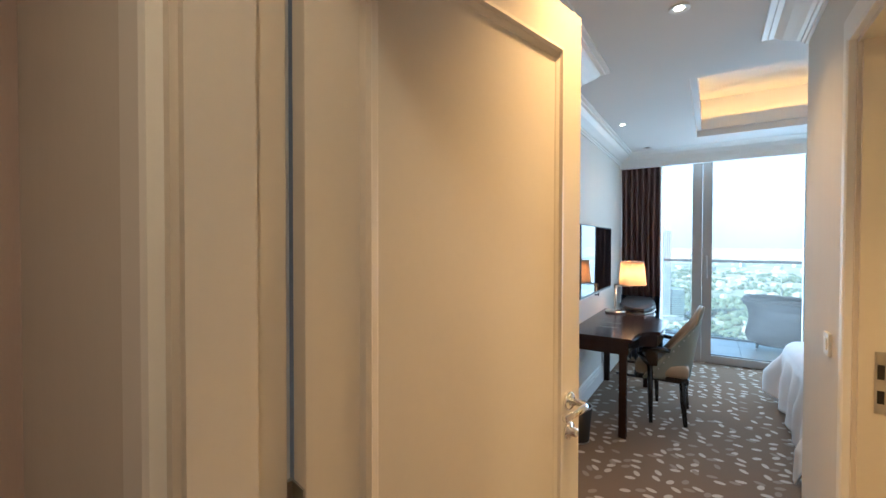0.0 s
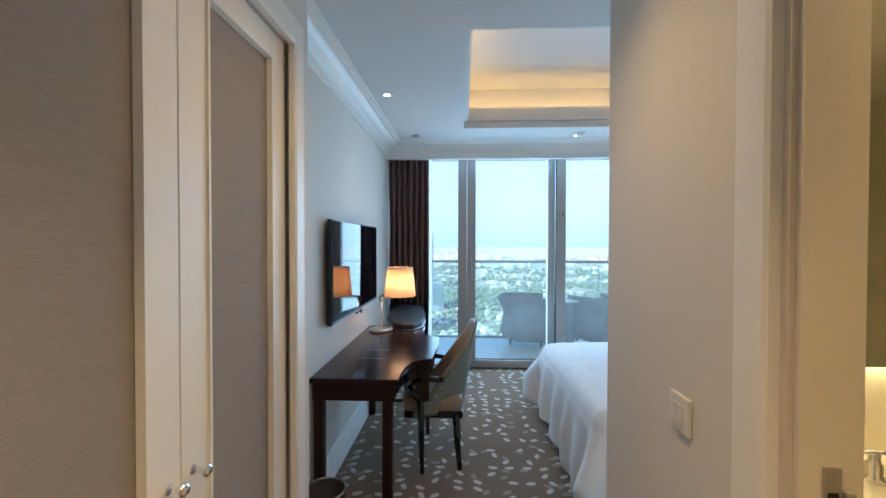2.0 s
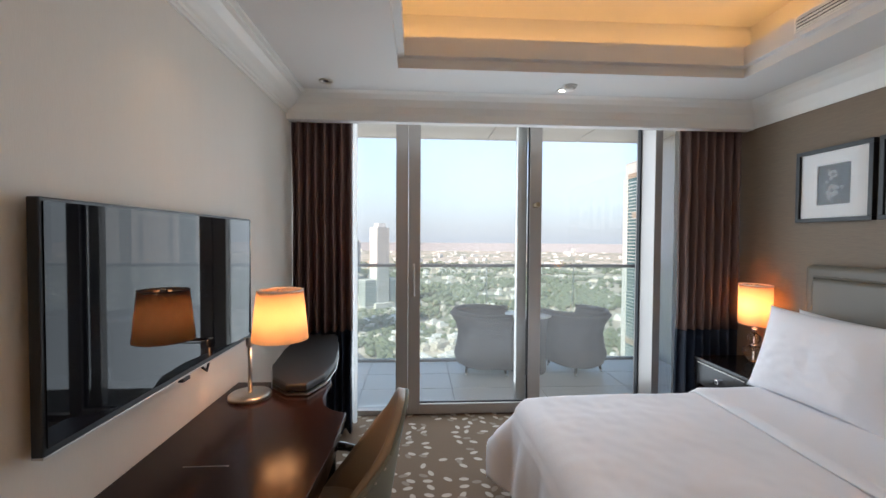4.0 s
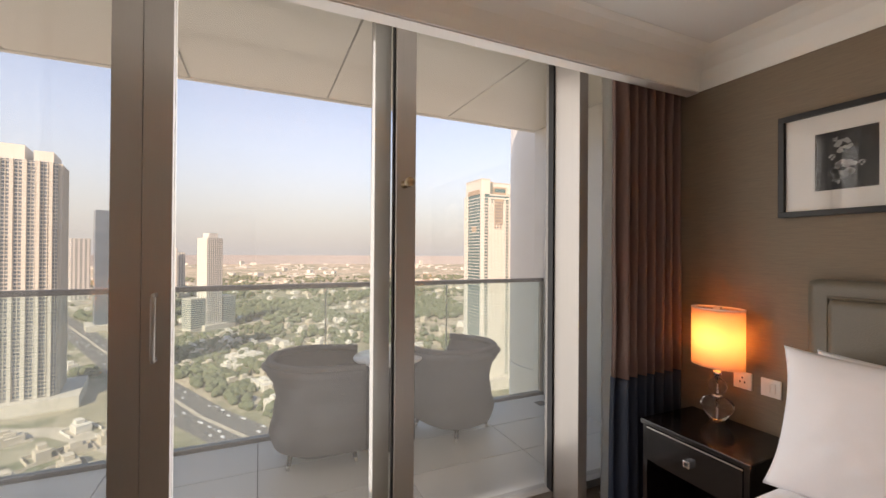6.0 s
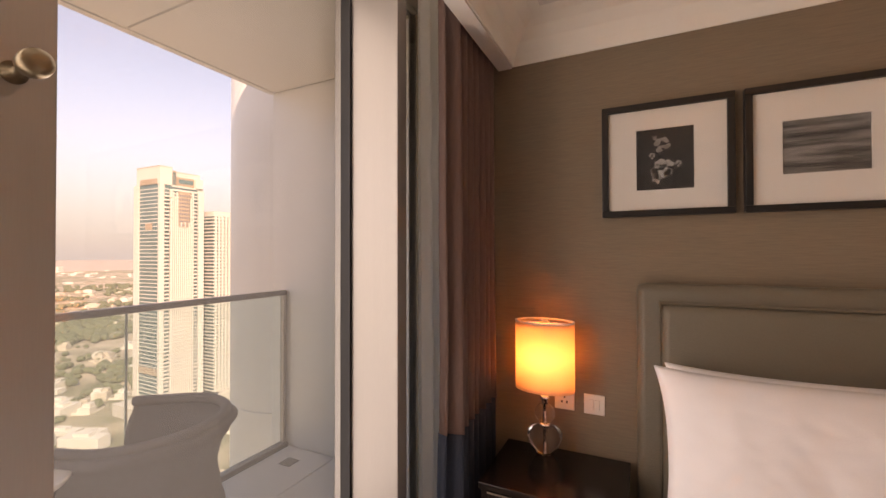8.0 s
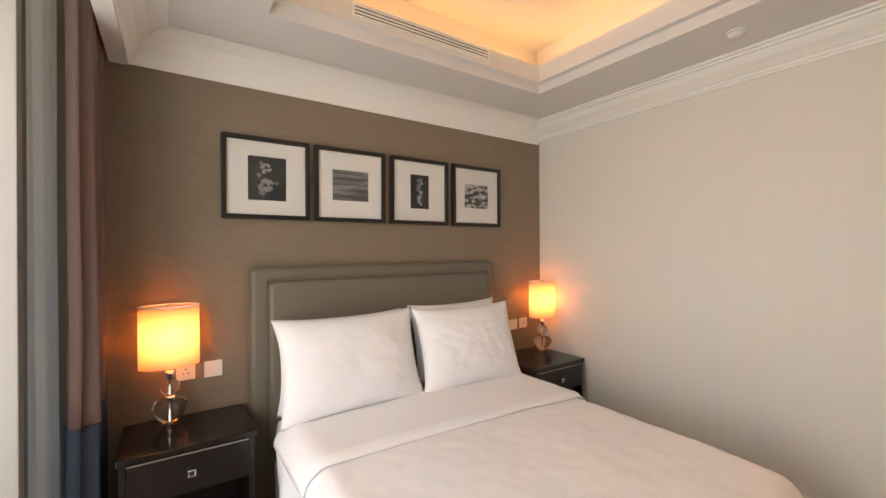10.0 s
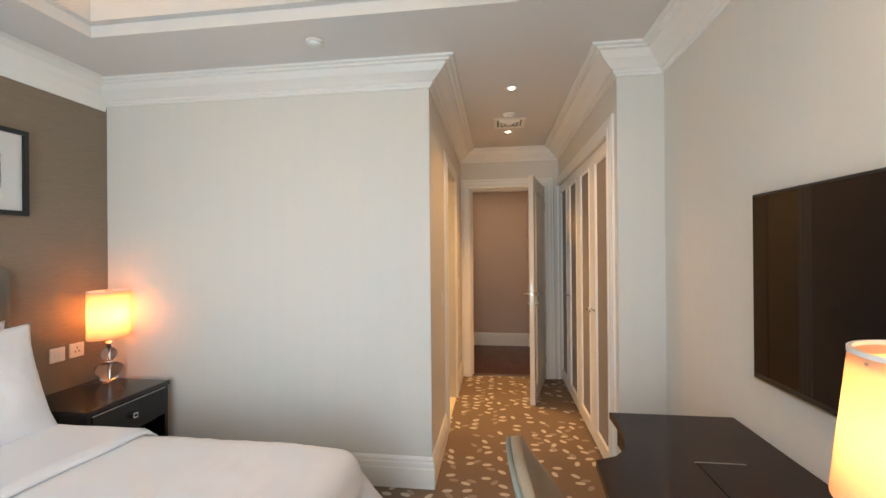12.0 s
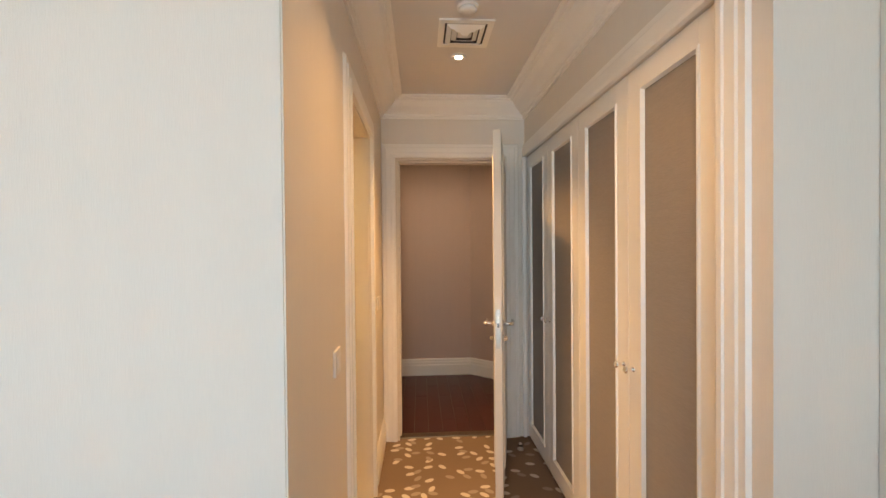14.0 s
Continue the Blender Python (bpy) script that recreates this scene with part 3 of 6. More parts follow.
# ---- built-in wardrobe ----
EDGES = (-0.170, -0.675, -1.180, -1.690, -2.195)
for i in range(4):
    y1, y0 = EDGES[i] - 0.002, EDGES[i + 1] + 0.002
    w = thing("wardrobe_door", (XC - 0.012, (y0 + y1) / 2, 0), "white framed wardrobe door with a grey linen panel", "wardrobe door", "doors of the built-in wardrobe")
    h = (y1 - y0) / 2
    part("stile", boxes((-0.022, 0, -h, -h + 0.095, 0.03, 2.148), bevel=0.0015), TRIM, w)
    part("stile", boxes((-0.022, 0, h - 0.095, h, 0.03, 2.148), bevel=0.0015), TRIM, w)
    part("rail", boxes((-0.022, 0, -h + 0.095, h - 0.095, 0.03, 0.14), bevel=0.0015), TRIM, w)
    part("rail", boxes((-0.022, 0, -h + 0.095, h - 0.095, 2.060, 2.148), bevel=0.0015), TRIM, w)
    part("panel", boxes((-0.018, -0.010, -h + 0.090, h - 0.090, 0.135, 2.065)), LINEN, w, "grey woven linen panel")
    bm = bmesh.new()
    loops = [[bm.verts.new((o, y, z)) for y, z in ((-h + 0.088 + q, 0.133 + q), (h - 0.088 - q, 0.133 + q), (h - 0.088 - q, 2.067 - q), (-h + 0.088 + q, 2.067 - q))]
             for q, o in ((0, 0.0), (0.003, 0.006), (0.010, 0.006), (0.016, -0.009))]
    for a, b in zip(loops, loops[1:]):
        for k in range(4):
            bm.faces.new((a[k], a[(k + 1) % 4], b[(k + 1) % 4], b[k]))
    part("bead", bm, TRIM, w)
    s = -1 if i % 2 == 0 else 1
    part("knob", moved(lathe([(0.011, 0), (0.011, 0.003), (0.006, 0.006), (0.006, 0.020), (0.014, 0.028), (0.015, 0.034), (0.008, 0.040)], 20), pose(0, s * (h - 0.035), 1.0, 0, 90)), CHROME, w, "small polished chrome knob", True)
setting("wall_wardrobe_back", boxes((-1.74, XC - 0.040, YE, -0.17, 0.0, 0.03), (XC - 0.060, XC - 0.040, YE, -0.10, 0.03, 2.2)), TRIM, "dark closed inside of the wardrobe")

# ---- hall beyond the entrance ----
for nm, bx in (("wall_hall", (-0.86, 2.4, -3.92, -3.77, 0, 2.75)), ("wall_hall_east", (2.4, 2.55, -3.92, YE - 0.16, 0, 2.75)), ("wall_hall_west", (-1.75, -1.60, -3.3, YE - 0.16, 0, 2.75))):
    setting(nm, boxes(bx), WALL_HALL, "pink-beige wallpapered hall wall")
bm = prism([(-0.86, -3.77), (-0.86, -3.92), (-1.75, -3.30), (-1.60, -3.18)], 0, 2.75)
setting("wall_hall_angle", bm, WALL_HALL, "angled pink-beige wallpapered hall wall")
setting("baseboard_hall", sweep(SKIRT, [(2.4, -3.77), (-0.86, -3.77), (-1.60, -3.18)][::-1]), TRIM, "tall white moulded skirting board")
setting("ceiling_hall", boxes((-1.9, 2.6, -4.0, YE - 0.16, 2.62, 2.7)), CEIL, "white hall ceiling")
floor_hall = setting("floor_hall", boxes((-1.8, 2.5, -3.95, YE - 0.03, -0.12, -0.012)), GROUT, "dark red hardwood plank floor")


# ---- glazing ----
win = tagged(new("window_1"), "floor-to-ceiling glazing with champagne aluminium frames and a balcony door", "window", "", "structure")
Y0, Y1 = 3.385, 3.475
for nm, r, lb in (
        ("fixed_post", (-0.582, -0.478, Y0, Y1, 0, 2.84), ""), ("door_stile", (-0.474, -0.372, Y0 - 0.012, Y1 - 0.02, 0.012, 2.80), ""),
        ("door_stile", (0.580, 0.684, Y0 - 0.012, Y1 - 0.02, 0.012, 2.80), ""), ("fixed_post", (0.490, 0.576, Y1 - 0.015, Y1 + 0.06, 0, 2.84), ""),
        ("deep_mullion", (1.580, 1.643, 3.17, Y1 - 0.01, 0, 2.84), "deep aluminium mullion standing into the room"),
        ("door_rail", (-0.372, 0.580, Y0 - 0.012, Y1 - 0.02, 0.012, 0.098), ""), ("door_rail", (-0.372, 0.580, Y0 - 0.012, Y1 - 0.02, 2.70, 2.80), ""),
        ("bottom_rail", (XT, -0.582, Y0, Y1, 0, 0.045), ""), ("bottom_rail", (0.684, 1.580, Y0, Y1, 0, 0.055), ""), ("bottom_rail", (1.643, XH, Y0, Y1, 0, 0.05), ""),
        ("head_rail", (XT, XH, Y0, Y1, 2.80, 2.85), ""), ("track", (-0.478, 0.684, Y0 + 0.01, Y1, 0, 0.011), "")):
    part(nm, boxes(r, bevel=0.003), ALU, win, lb)
for r in ((-0.380, -0.372, Y0 + 0.02, Y0 + 0.035, 0.10, 2.7), (0.572, 0.580, Y0 + 0.01, Y0 + 0.035, 0.10, 2.7), (1.568, 1.580, Y0 - 0.005, Y0 + 0.04, 0.05, 2.8), (-0.372, 0.58, Y0 + 0.02, Y0 + 0.035, 0.096, 0.106)):
    part("gasket", boxes(r), GASKET_HOLE, win, "black rubber glazing gasket")
for r in ((XT, -0.582, 3.43, 3.442, 0.045, 2.80), (-0.372, 0.580, 3.415, 3.427, 0.105, 2.70), (0.684, 1.580, 3.43, 3.442, 0.055, 2.80), (1.643, XH, 3.43, 3.442, 0.05, 2.80)):
    p = part("pane", boxes(r), PANE, win, "clear slightly green glass")
    p.visible_shadow = False
kb = part("door_knob", moved(lathe([(0.020, 0), (0.020, 0.004), (0.009, 0.010), (0.009, 0.060), (0.022, 0.066), (0.0245, 0.084), (0.022, 0.100), (0.010, 0.106)], 24), pose(0.622, Y0 - 0.012, 1.83, 90, 0, 0)), BRASS, win, "round bronze knob", True)
hd = part("door_pull", tube([(-0.425, Y0 - 0.012, 1.31), (-0.425, Y0 - 0.055, 1.31), (-0.425, Y0 - 0.062, 1.30), (-0.425, Y0 - 0.062, 1.06), (-0.425, Y0 - 0.055, 1.05), (-0.425, Y0 - 0.012, 1.05)], 0.009, 10), ALU, win, "slim vertical pull handle", True)


# ---- balcony ----
BX0, BX1 = -3.2, 2.65
floor_balc = setting("floor_balcony", boxes((BX0, BX1 + 0.1, Y1 - 0.02, 4.93, -0.25, 0.018)), GROUT, "pale grey stone-tiled balcony floor", category="floor")
setting("wall_balcony_end", boxes((BX1, BX1 + 0.02, Y1 + 0.09, 4.30, 0.02, 2.79), (BX1, BX1 + 0.02, 4.312, 5.01, 0.02, 2.79), (BX1 + 0.021, BX1 + 0.12, Y1, 5.0, -0.25, 3.2)), CLADDING, "pale metal-clad end wall of the balcony")
setting("wall_facade", boxes((XH, BX1 + 0.12, Y1 - 0.02, Y1 + 0.10, -0.25, 3.2), (BX0 - 0.2, XT - 0.14, Y1 - 0.3, Y1 + 0.05, -0.25, 3.2)), CLADDING, "pale metal-clad facade")
setting("wall_balcony_far", boxes((BX0 - 0.2, BX0, Y1 - 0.1, 5.0, -0.25, 3.2)), CLADDING, "pale end wall of the balcony")
SX = (BX0, -1.58, -0.54, 0.47, 1.60, BX1)
setting("ceiling_balcony", boxes(*[(a + 0.007, b - 0.007, Y1 + 0.02, 4.985, 2.79, 2.82) for a, b in zip(SX, SX[1:])],
                                 (BX0, BX1, 4.992, 5.04, 2.785, 3.1), (BX0 - 0.2, BX1 + 0.12, Y1 - 0.4, 5.03, 2.86, 3.2)), SOFFIT, "cream metal soffit panels over the balcony")
GLASSEDGE = mat("glass_edge", (0.42, 0.50, 0.48), 0.25, grain=0.03, scale=30)
RAIL = (-2.86, -1.75, -0.65, 0.455, 1.55, 2.64)
rl = thing("balcony_railing", (0, 4.87, 0), "frameless glass balcony railing with a dark metal handrail", "railing")
part("handrail", moved(boxes((BX0, BX1, -0.024, 0.024, 1.185, 1.225), bevel=0.012), (0, 0, 0)), mat("dark_rail_metal", (0.17, 0.16, 0.16), 0.35, 0.7, grain=0.06, scale=40), rl, "rounded grey metal handrail")
part("base_channel", boxes((BX0, BX1, -0.030, 0.035, 0.018, 0.050), bevel=0.004), mat("channel_metal", (0.20, 0.20, 0.20), 0.4, 0.5, grain=0.06, scale=40), rl, "dark metal base channel")
for a, b in zip(RAIL, RAIL[1:]):
    g = part("glass_panel", boxes((a + 0.006, b - 0.006, -0.007, 0.007, 0.05, 1.19)), RAILGLASS, rl, "slightly green toughened glass")
    g.visible_shadow = False
for x in RAIL[1:-1]:
    part("joint_post", boxes((x - 0.004, x + 0.004, -0.006, 0.006, 0.05, 1.19)), GLASSEDGE, rl, "pale green glass edge")
part("end_post", boxes((2.615, 2.645, -0.02, 0.02, 0.05, 1.19), bevel=0.003), ALU, rl)
setting("column_facade", moved(lathe([(0.60, -3), (0.60, 0.16), (0.585, 0.162), (0.585, 0.178), (0.60, 0.18), (0.60, 3.2)], 64), (3.33, 5.42, 0)), CLADDING, "big round metal-clad column beside the balcony", smooth=False, category="column")
drain = thing("floor_drain", (2.45, 4.62, 0.03), "small grey square floor drain in the balcony tiles", "drain")
part("grate", boxes((-0.05, 0.05, -0.05, 0.05, 0, 0.004), bevel=0.001), GROUT, drain)


# ---- bed ----
def noise2(x, y, z=0.0):
    return noise.noise(Vector((x, y, z)))


BXF, BXH, BYA, BYB, BZ = 0.175, 2.04, 0.69, 2.31, 0.605
bed = thing("bed", (0, 0, 0), "wide bed with an olive leather headboard and a pale valance base", "bed")
part("base", boxes((BXF + 0.10, BXH, BYA + 0.05, BYB - 0.05, 0.10, 0.32), bevel=0.02), VALANCE, bed)
part("mattress", boxes((BXF + 0.06, BXH, BYA + 0.03, BYB - 0.03, 0.32, 0.565), bevel=0.05), LINENWHITE, bed)


def skirt(u, v):
    loop = [(BXH, BYA + 0.03), (BXF + 0.08, BYA + 0.03), (BXF + 0.08, BYB - 0.03), (BXH, BYB - 0.03)]
    lens = [1.83, 1.56, 1.83]
    s = u * sum(lens)
    for (a, b), ln in zip(zip(loop, loop[1:]), lens):
        if s <= ln + 1e-6:
            break
        s -= ln
    k = s / ln
    w = 0.012 * math.sin(u * 150) * (1 - v)
    dx, dy = (b[0] - a[0]) / ln, (b[1] - a[1]) / ln
    return Vector((a[0] + dx * s - dy * w, a[1] + dy * s + dx * w, 0.012 + v * 0.33))


part("valance", sheet(300, 4, skirt), VALANCE, bed, "pleated pale valance", True)
hb = part("headboard", boxes((2.135, XH - 0.002, 0.61, 2.385, 0.05, 1.385), bevel=0.035), LEATHER, bed, "olive-taupe leather headboard with a padded border", True)
part("headboard_panel", boxes((2.085, 2.15, 0.70, 2.295, 0.30, 1.305), bevel=0.028), LEATHER, hb, "", True)
part("headboard_piping", tube([(2.120, 0.695, 0.3), (2.120, 0.695, 1.312), (2.120, 2.30, 1.312), (2.120, 2.30, 0.3)], 0.008, 8), LEATHER, hb)


def duvet_point(u, v):
    """Lies on the mattress and hangs over its foot and both sides."""
    x = -0.30 + u * 2.08
    y = 0.34 + v * 2.32
    cx, cy = max(x, BXF + 0.11), min(max(y, BYA + 0.10), BYB - 0.10)
    ox, oy = x - cx, y - cy
    d = math.hypot(ox, oy)
    n = 0.007 * noise2(x * 3.1, y * 3.1) + 0.003 * noise2(x * 8, y * 7, 3) + 0.004 * noise2(x * 17, y * 15, 5)
    sag = max(0.0, min(1.0, (0.75 - x) / 0.75)) ** 2
    top = BZ + n - 0.045 * sag * (0.5 + 0.5 * abs((y - 1.5) / 0.9) ** 2) + 0.012 * math.exp(-((y - 1.5) / 0.6) ** 2)
    if d < 1e-6:
        return Vector((x, y, top))
    wx, wy = ox / d, oy / d
    r = 0.105
    if d < r * 1.571:
        a = d / r
        return Vector((cx + wx * r * math.sin(a), cy + wy * r * math.sin(a), top - r * (1 - math.cos(a))))
    drop = d - r * 1.571
    along = cx * 1.0 + cy * 1.3 + math.atan2(wy, wx) * 0.35
    fold = (0.020 + 0.022 * noise2(along * 2.3, 4.0)) * math.sin(along * 13 + 3.0 * noise2(along * 1.7, 0.3)) + 0.030 * noise2(along * 5, drop * 2, 9)
    corner = max(0.0, 2 * abs(wx * wy)) ** 1.5
    flare = r + 0.16 * corner * min(1, drop / 0.3) + fold * min(1, drop / 0.18) + 0.06 * drop + 0.010
    reach = 1.0 if wx > -0.5 else 1.05
    z = top - r - drop * reach * (1 - 0.30 * corner) - 0.03 * noise2(along * 3.1, 7.0) * min(1, drop / 0.2)
    return Vector((cx + wx * flare, cy + wy * flare, max(z, 0.035 + 0.01 * noise2(along * 6, 2))))


dv = thing("duvet", (0, 0, 0), "smooth white duvet hanging in folds over the bed's foot", "duvet")
part("cover", sheet(110, 116, duvet_point, 0.012), LINENWHITE, dv, "", True)


def fold_point(u, v):
    """The turned-back edge follows the duvet over both sides."""
    along = (u - 0.5) * 2 * 0.90
    over = max(0.0, abs(along) - 0.71)
    r = 0.122
    bend = min(over / r, 1.571)
    y = 1.5 + math.copysign(min(abs(along), 0.71) + r * math.sin(bend), along)
    x = 1.26 + v * 0.50 + 0.10 * (u - 0.5) + 0.02 * noise2(y * 3, v)
    z = BZ + 0.022 + 0.012 * math.exp(-((y - 1.5) / 0.6) ** 2) + 0.005 * noise2(x * 5, y * 5, 4) - r * (1 - math.cos(bend)) + (0.008 if v > 0.06 else -0.010 * (1 - v / 0.06))
    return Vector((x, y, z))


part("turned_fold", sheet(60, 26, fold_point, 0.010), LINENWHITE, dv, "turned-back white edge", True)


def pillow(m, w, h, t, seed):
    p = thing("pillow", m, "plump white cotton pillow leaning on the headboard", "pillow", "pillows on the bed")
    bm = bmesh.new()
    n = 44
    grids = []
    for s in (1, -1):
        g = []
        for i in range(n + 1):
            row = []
            for j in range(n + 1):
                a, b = 2 * i / n - 1, 2 * j / n - 1
                ear = 0.06 * (abs(a) ** 3) * (abs(b) ** 3)
                px = a * w / 2 * (1 + ear - 0.03 * (1 - b * b) * abs(a))
                pz = b * h / 2 * (1 + ear - 0.025 * (1 - a * a) * abs(b))
                f = max(0, 1 - abs(a) ** 2.6) ** 0.55 * max(0, 1 - abs(b) ** 2.6) ** 0.55
                wr = 1 + 0.09 * noise2(a * 2.2 + seed, b * 2.2, s) + 0.06 * noise2(a * 6 + seed, b * 6, s * 2)
                wr += 0.06 * (0.25 - abs(noise2(a * 3.4 + b * 1.3 + seed * 2, b * 1.8 - a, s + 3))) + 0.05 * (0.2 - abs(noise2(a * 7 - b * 3 + seed, b * 4 + a * 2, s + 7)))
                row.append(bm.verts.new((s * t / 2 * f * wr, px, pz)))
            g.append(row)
        grids.append(g)
        for i in range(n):
            for j in range(n):
                bm.faces.new((g[i][j], g[i + 1][j], g[i + 1][j + 1], g[i][j + 1]))
    bmesh.ops.remove_doubles(bm, verts=bm.verts, dist=1e-5)
    part("pillow_case", bm, LINENWHITE, p, "", True)
    return p


pillow(pose(1.80, 1.915, 0.875, 0, 17, 2), 0.78, 0.50, 0.20, 1.3)
pillow(pose(1.78, 1.135, 0.865, 0, 19, -3), 0.72, 0.50, 0.20, 4.1)
pillow(pose(1.975, 1.90, 0.855, 0, 10, 0), 0.74, 0.48, 0.17, 7.7)
pillow(pose(1.960, 1.10, 0.872, 0, 12, 1), 0.70, 0.48, 0.17, 9.2)


# ---- nightstands and their lamps ----
def nightstand(x0, x1, y0, y1):
    n = thing("nightstand", ((x0 + x1) / 2, (y0 + y1) / 2, 0), "black-brown lacquered nightstand with one drawer and an open shelf", "nightstand", "nightstands beside the bed")
    w, d = (x1 - x0) / 2, (y1 - y0) / 2
    part("top", boxes((-w - 0.01, w, -d - 0.01, d + 0.01, 0.60, 0.627), bevel=0.004), BLACKWOOD, n, "glossy dark top")
    part("case", boxes((-w, w, -d, -d + 0.022, 0.0, 0.60), (-w, w, d - 0.022, d, 0.0, 0.60), (w - 0.02, w, -d + 0.022, d - 0.022, 0.05, 0.60), (-w + 0.02, w - 0.02, -d + 0.022, d - 0.022, 0.05, 0.075), (-w + 0.03, w - 0.02, -d + 0.022, d - 0.022, 0.40, 0.415)), BLACKWOOD, n)
    dr = part("drawer", boxes((-w - 0.004, -w + 0.02, -d + 0.025, d - 0.025, 0.425, 0.592), bevel=0.003), BLACKWOOD, n)
    part("drawer_edge", boxes((-w - 0.006, -w - 0.003, -d + 0.025, d - 0.025, 0.588, 0.593)), NICKEL, dr)
    kn = part("knob", boxes((-w - 0.028, -w - 0.004, -0.016, 0.016, 0.492, 0.524), bevel=0.004), CHROME, dr, "square bevelled chrome knob")
    part("knob_inset", boxes((-w - 0.030, -w - 0.028, -0.008, 0.008, 0.500, 0.516)), GASKET_HOLE, kn)
    return n


nightstand(1.80, 2.20, 2.42, 2.93)
nightstand(1.71, 2.20, 0.075, 0.60)


def crystal_lamp(x, y):
    l = thing("table_lamp", (x, y, 0.628), "lit table lamp with a stacked crystal base and cream oval shade", "lamp", "bedside lamps")
    part("foot", lathe([(0.036, 0), (0.036, 0.008), (0.030, 0.012)], 32), CRYSTAL, l, "", True)
    part("lower_ball", moved(lathe([(0.036, 0.012), (0.043, 0.020), (0.056, 0.038), (0.068, 0.058), (0.075, 0.078), (0.074, 0.094), (0.064, 0.108), (0.046, 0.117), (0.026, 0.122)], 48), (0, 0, 0)), CRYSTAL, l, "clear crystal ball", True)
    part("collar", moved(lathe([(0.022, 0.122), (0.026, 0.126), (0.026, 0.134), (0.020, 0.138)], 32), (0, 0, 0)), CHROME, l, "", True)
    part("upper_ball", lathe([(0.020, 0.138)] + [(0.043 * math.sin(a), 0.178 - 0.043 * math.cos(a)) for a in [0.5 + 2.25 * k / 14 for k in range(15)]] + [(0.014, 0.219)], 40), CRYSTAL, l, "clear crystal ball", True)
    part("rod", tube([(0, 0, 0.004), (0, 0, 0.40)], 0.0055, 12), CHROME, l)
    part("neck", lathe([(0.014, 0.219), (0.014, 0.235), (0.020, 0.238), (0.020, 0.26)], 24), CHROME, l, "", True)
    sh = part("shade", lathe([(1.0, 0.283), (1.0, 0.580), (0.975, 0.580), (0.975, 0.283), (1.0, 0.283)], 64, 0.086, 0.128, caps=False), SHADE, l, "cream fabric oval drum shade", True)
    part("shade_rim", lathe([(1.008, 0.576), (1.008, 0.583), (0.972, 0.583), (0.972, 0.576), (1.008, 0.576)], 64, 0.086, 0.128, caps=False), MOUNT, sh)
    part("spider", tube([(0, -0.125, 0.572), (0, 0, 0.575), (0, 0.125, 0.572)], 0.003, 6), CHROME, sh)
    part("finial", boxes((-0.012, 0.012, -0.018, 0.018, 0.572, 0.588), bevel=0.003), NICKEL, sh)
    for z in (0.292, 0.562):
        part("diffuser", lathe([(0.97, z), (0.97, z + 0.003)], 48, 0.086, 0.128), SHADE, sh, "cream fabric diffuser")
    part("bulb", moved(lathe([(0.012, 0.36), (0.026, 0.40), (0.030, 0.43), (0.022, 0.455), (0.004, 0.465)], 20), (0, 0, 0)), BULB, l, "glowing warm bulb", True)
    part("flex", tube([(0.03, 0.0, 0.006), (0.06, 0.03, 0.004), (0.085, 0.10, 0.004)], 0.003, 6), CRYSTAL, l)
    for z in (0.385, 0.475):
        lamp("bedside_bulb", "POINT", pose(x, y, 0.628 + z), LAMP_W / 2, WARM, 0.07)
    return l


LAMP_W = 2.5
crystal_lamp(2.122, 2.752)
crystal_lamp(2.06, 0.145)


# ---- sockets and switches ----
def plate(name, m, label, category, kind):
    """A square accessory plate facing its local -y."""
    s = thing(name, m, label, category)
    part("plate", boxes((-0.043, 0.043, -0.010, 0, -0.043, 0.043), bevel=0.003), WHITEPLASTIC, s)
    if kind == "socket":
        # pin holes are black blocks on the face, their shade as colour
        for x, z in ((0, 0.014), (-0.011, -0.008), (0.011, -0.008)):
            part("pin_hole", boxes((x - 0.003, x + 0.003, -0.0112, -0.010, z - 0.005, z + 0.005)), GASKET_HOLE, s)
        part("rocker", boxes((0.018, 0.030, -0.013, -0.010, 0.012, 0.030), bevel=0.001), WHITEPLASTIC, s)
    else:
        for x in (-0.012, 0.012):
            part("rocker", boxes((x - 0.010, x + 0.010, -0.014, -0.010, -0.022, 0.022), bevel=0.0015), WHITEPLASTIC, s)
    return s


plate("socket", pose(XH, 2.682, 0.845, 0, 0, -90), "white three-pin wall socket above the nightstand", "socket", "socket")
plate("light_switch", pose(XH, 2.555, 0.842, 0, 0, -90), "white double light switch above the nightstand", "light switch", "switch")
plate("light_switch", pose(XH, 0.33, 0.842, 0, 0, -90), "white double light switch beside the pillow", "light switch", "switch")
plate("socket", pose(XH, 0.215, 0.845, 0, 0, -90), "white three-pin wall socket beside the bed lamp", "socket", "socket")
plate("light_switch", pose(0, -0.505, 1.095, 0, 0, -90), "white double light switch on the corridor wall", "light switch", "switch")
plate("light_switch", pose(0, -1.86, 1.10, 0, 0, -90), "white light switch between bathroom and entrance", "light switch", "switch")


# ---- pictures ----
def flower(bm, cx, cz, r, petals, seed):
    rnd = random.Random(seed)
    for k in range(petals):
        a = 2 * math.pi * k / petals + rnd.random()
        q = r * (0.35 + 0.65 * rnd.random())
        x, z, s = cx + q * math.cos(a), cz + q * math.sin(a), r * (0.22 + 0.2 * rnd.random())
        vs = [bm.verts.new((x + s * math.cos(t), -0.0006, z + 0.8 * s * math.sin(t))) for t in [2 * math.pi * i / 8 for i in range(8)]]
        bm.faces.new(vs)


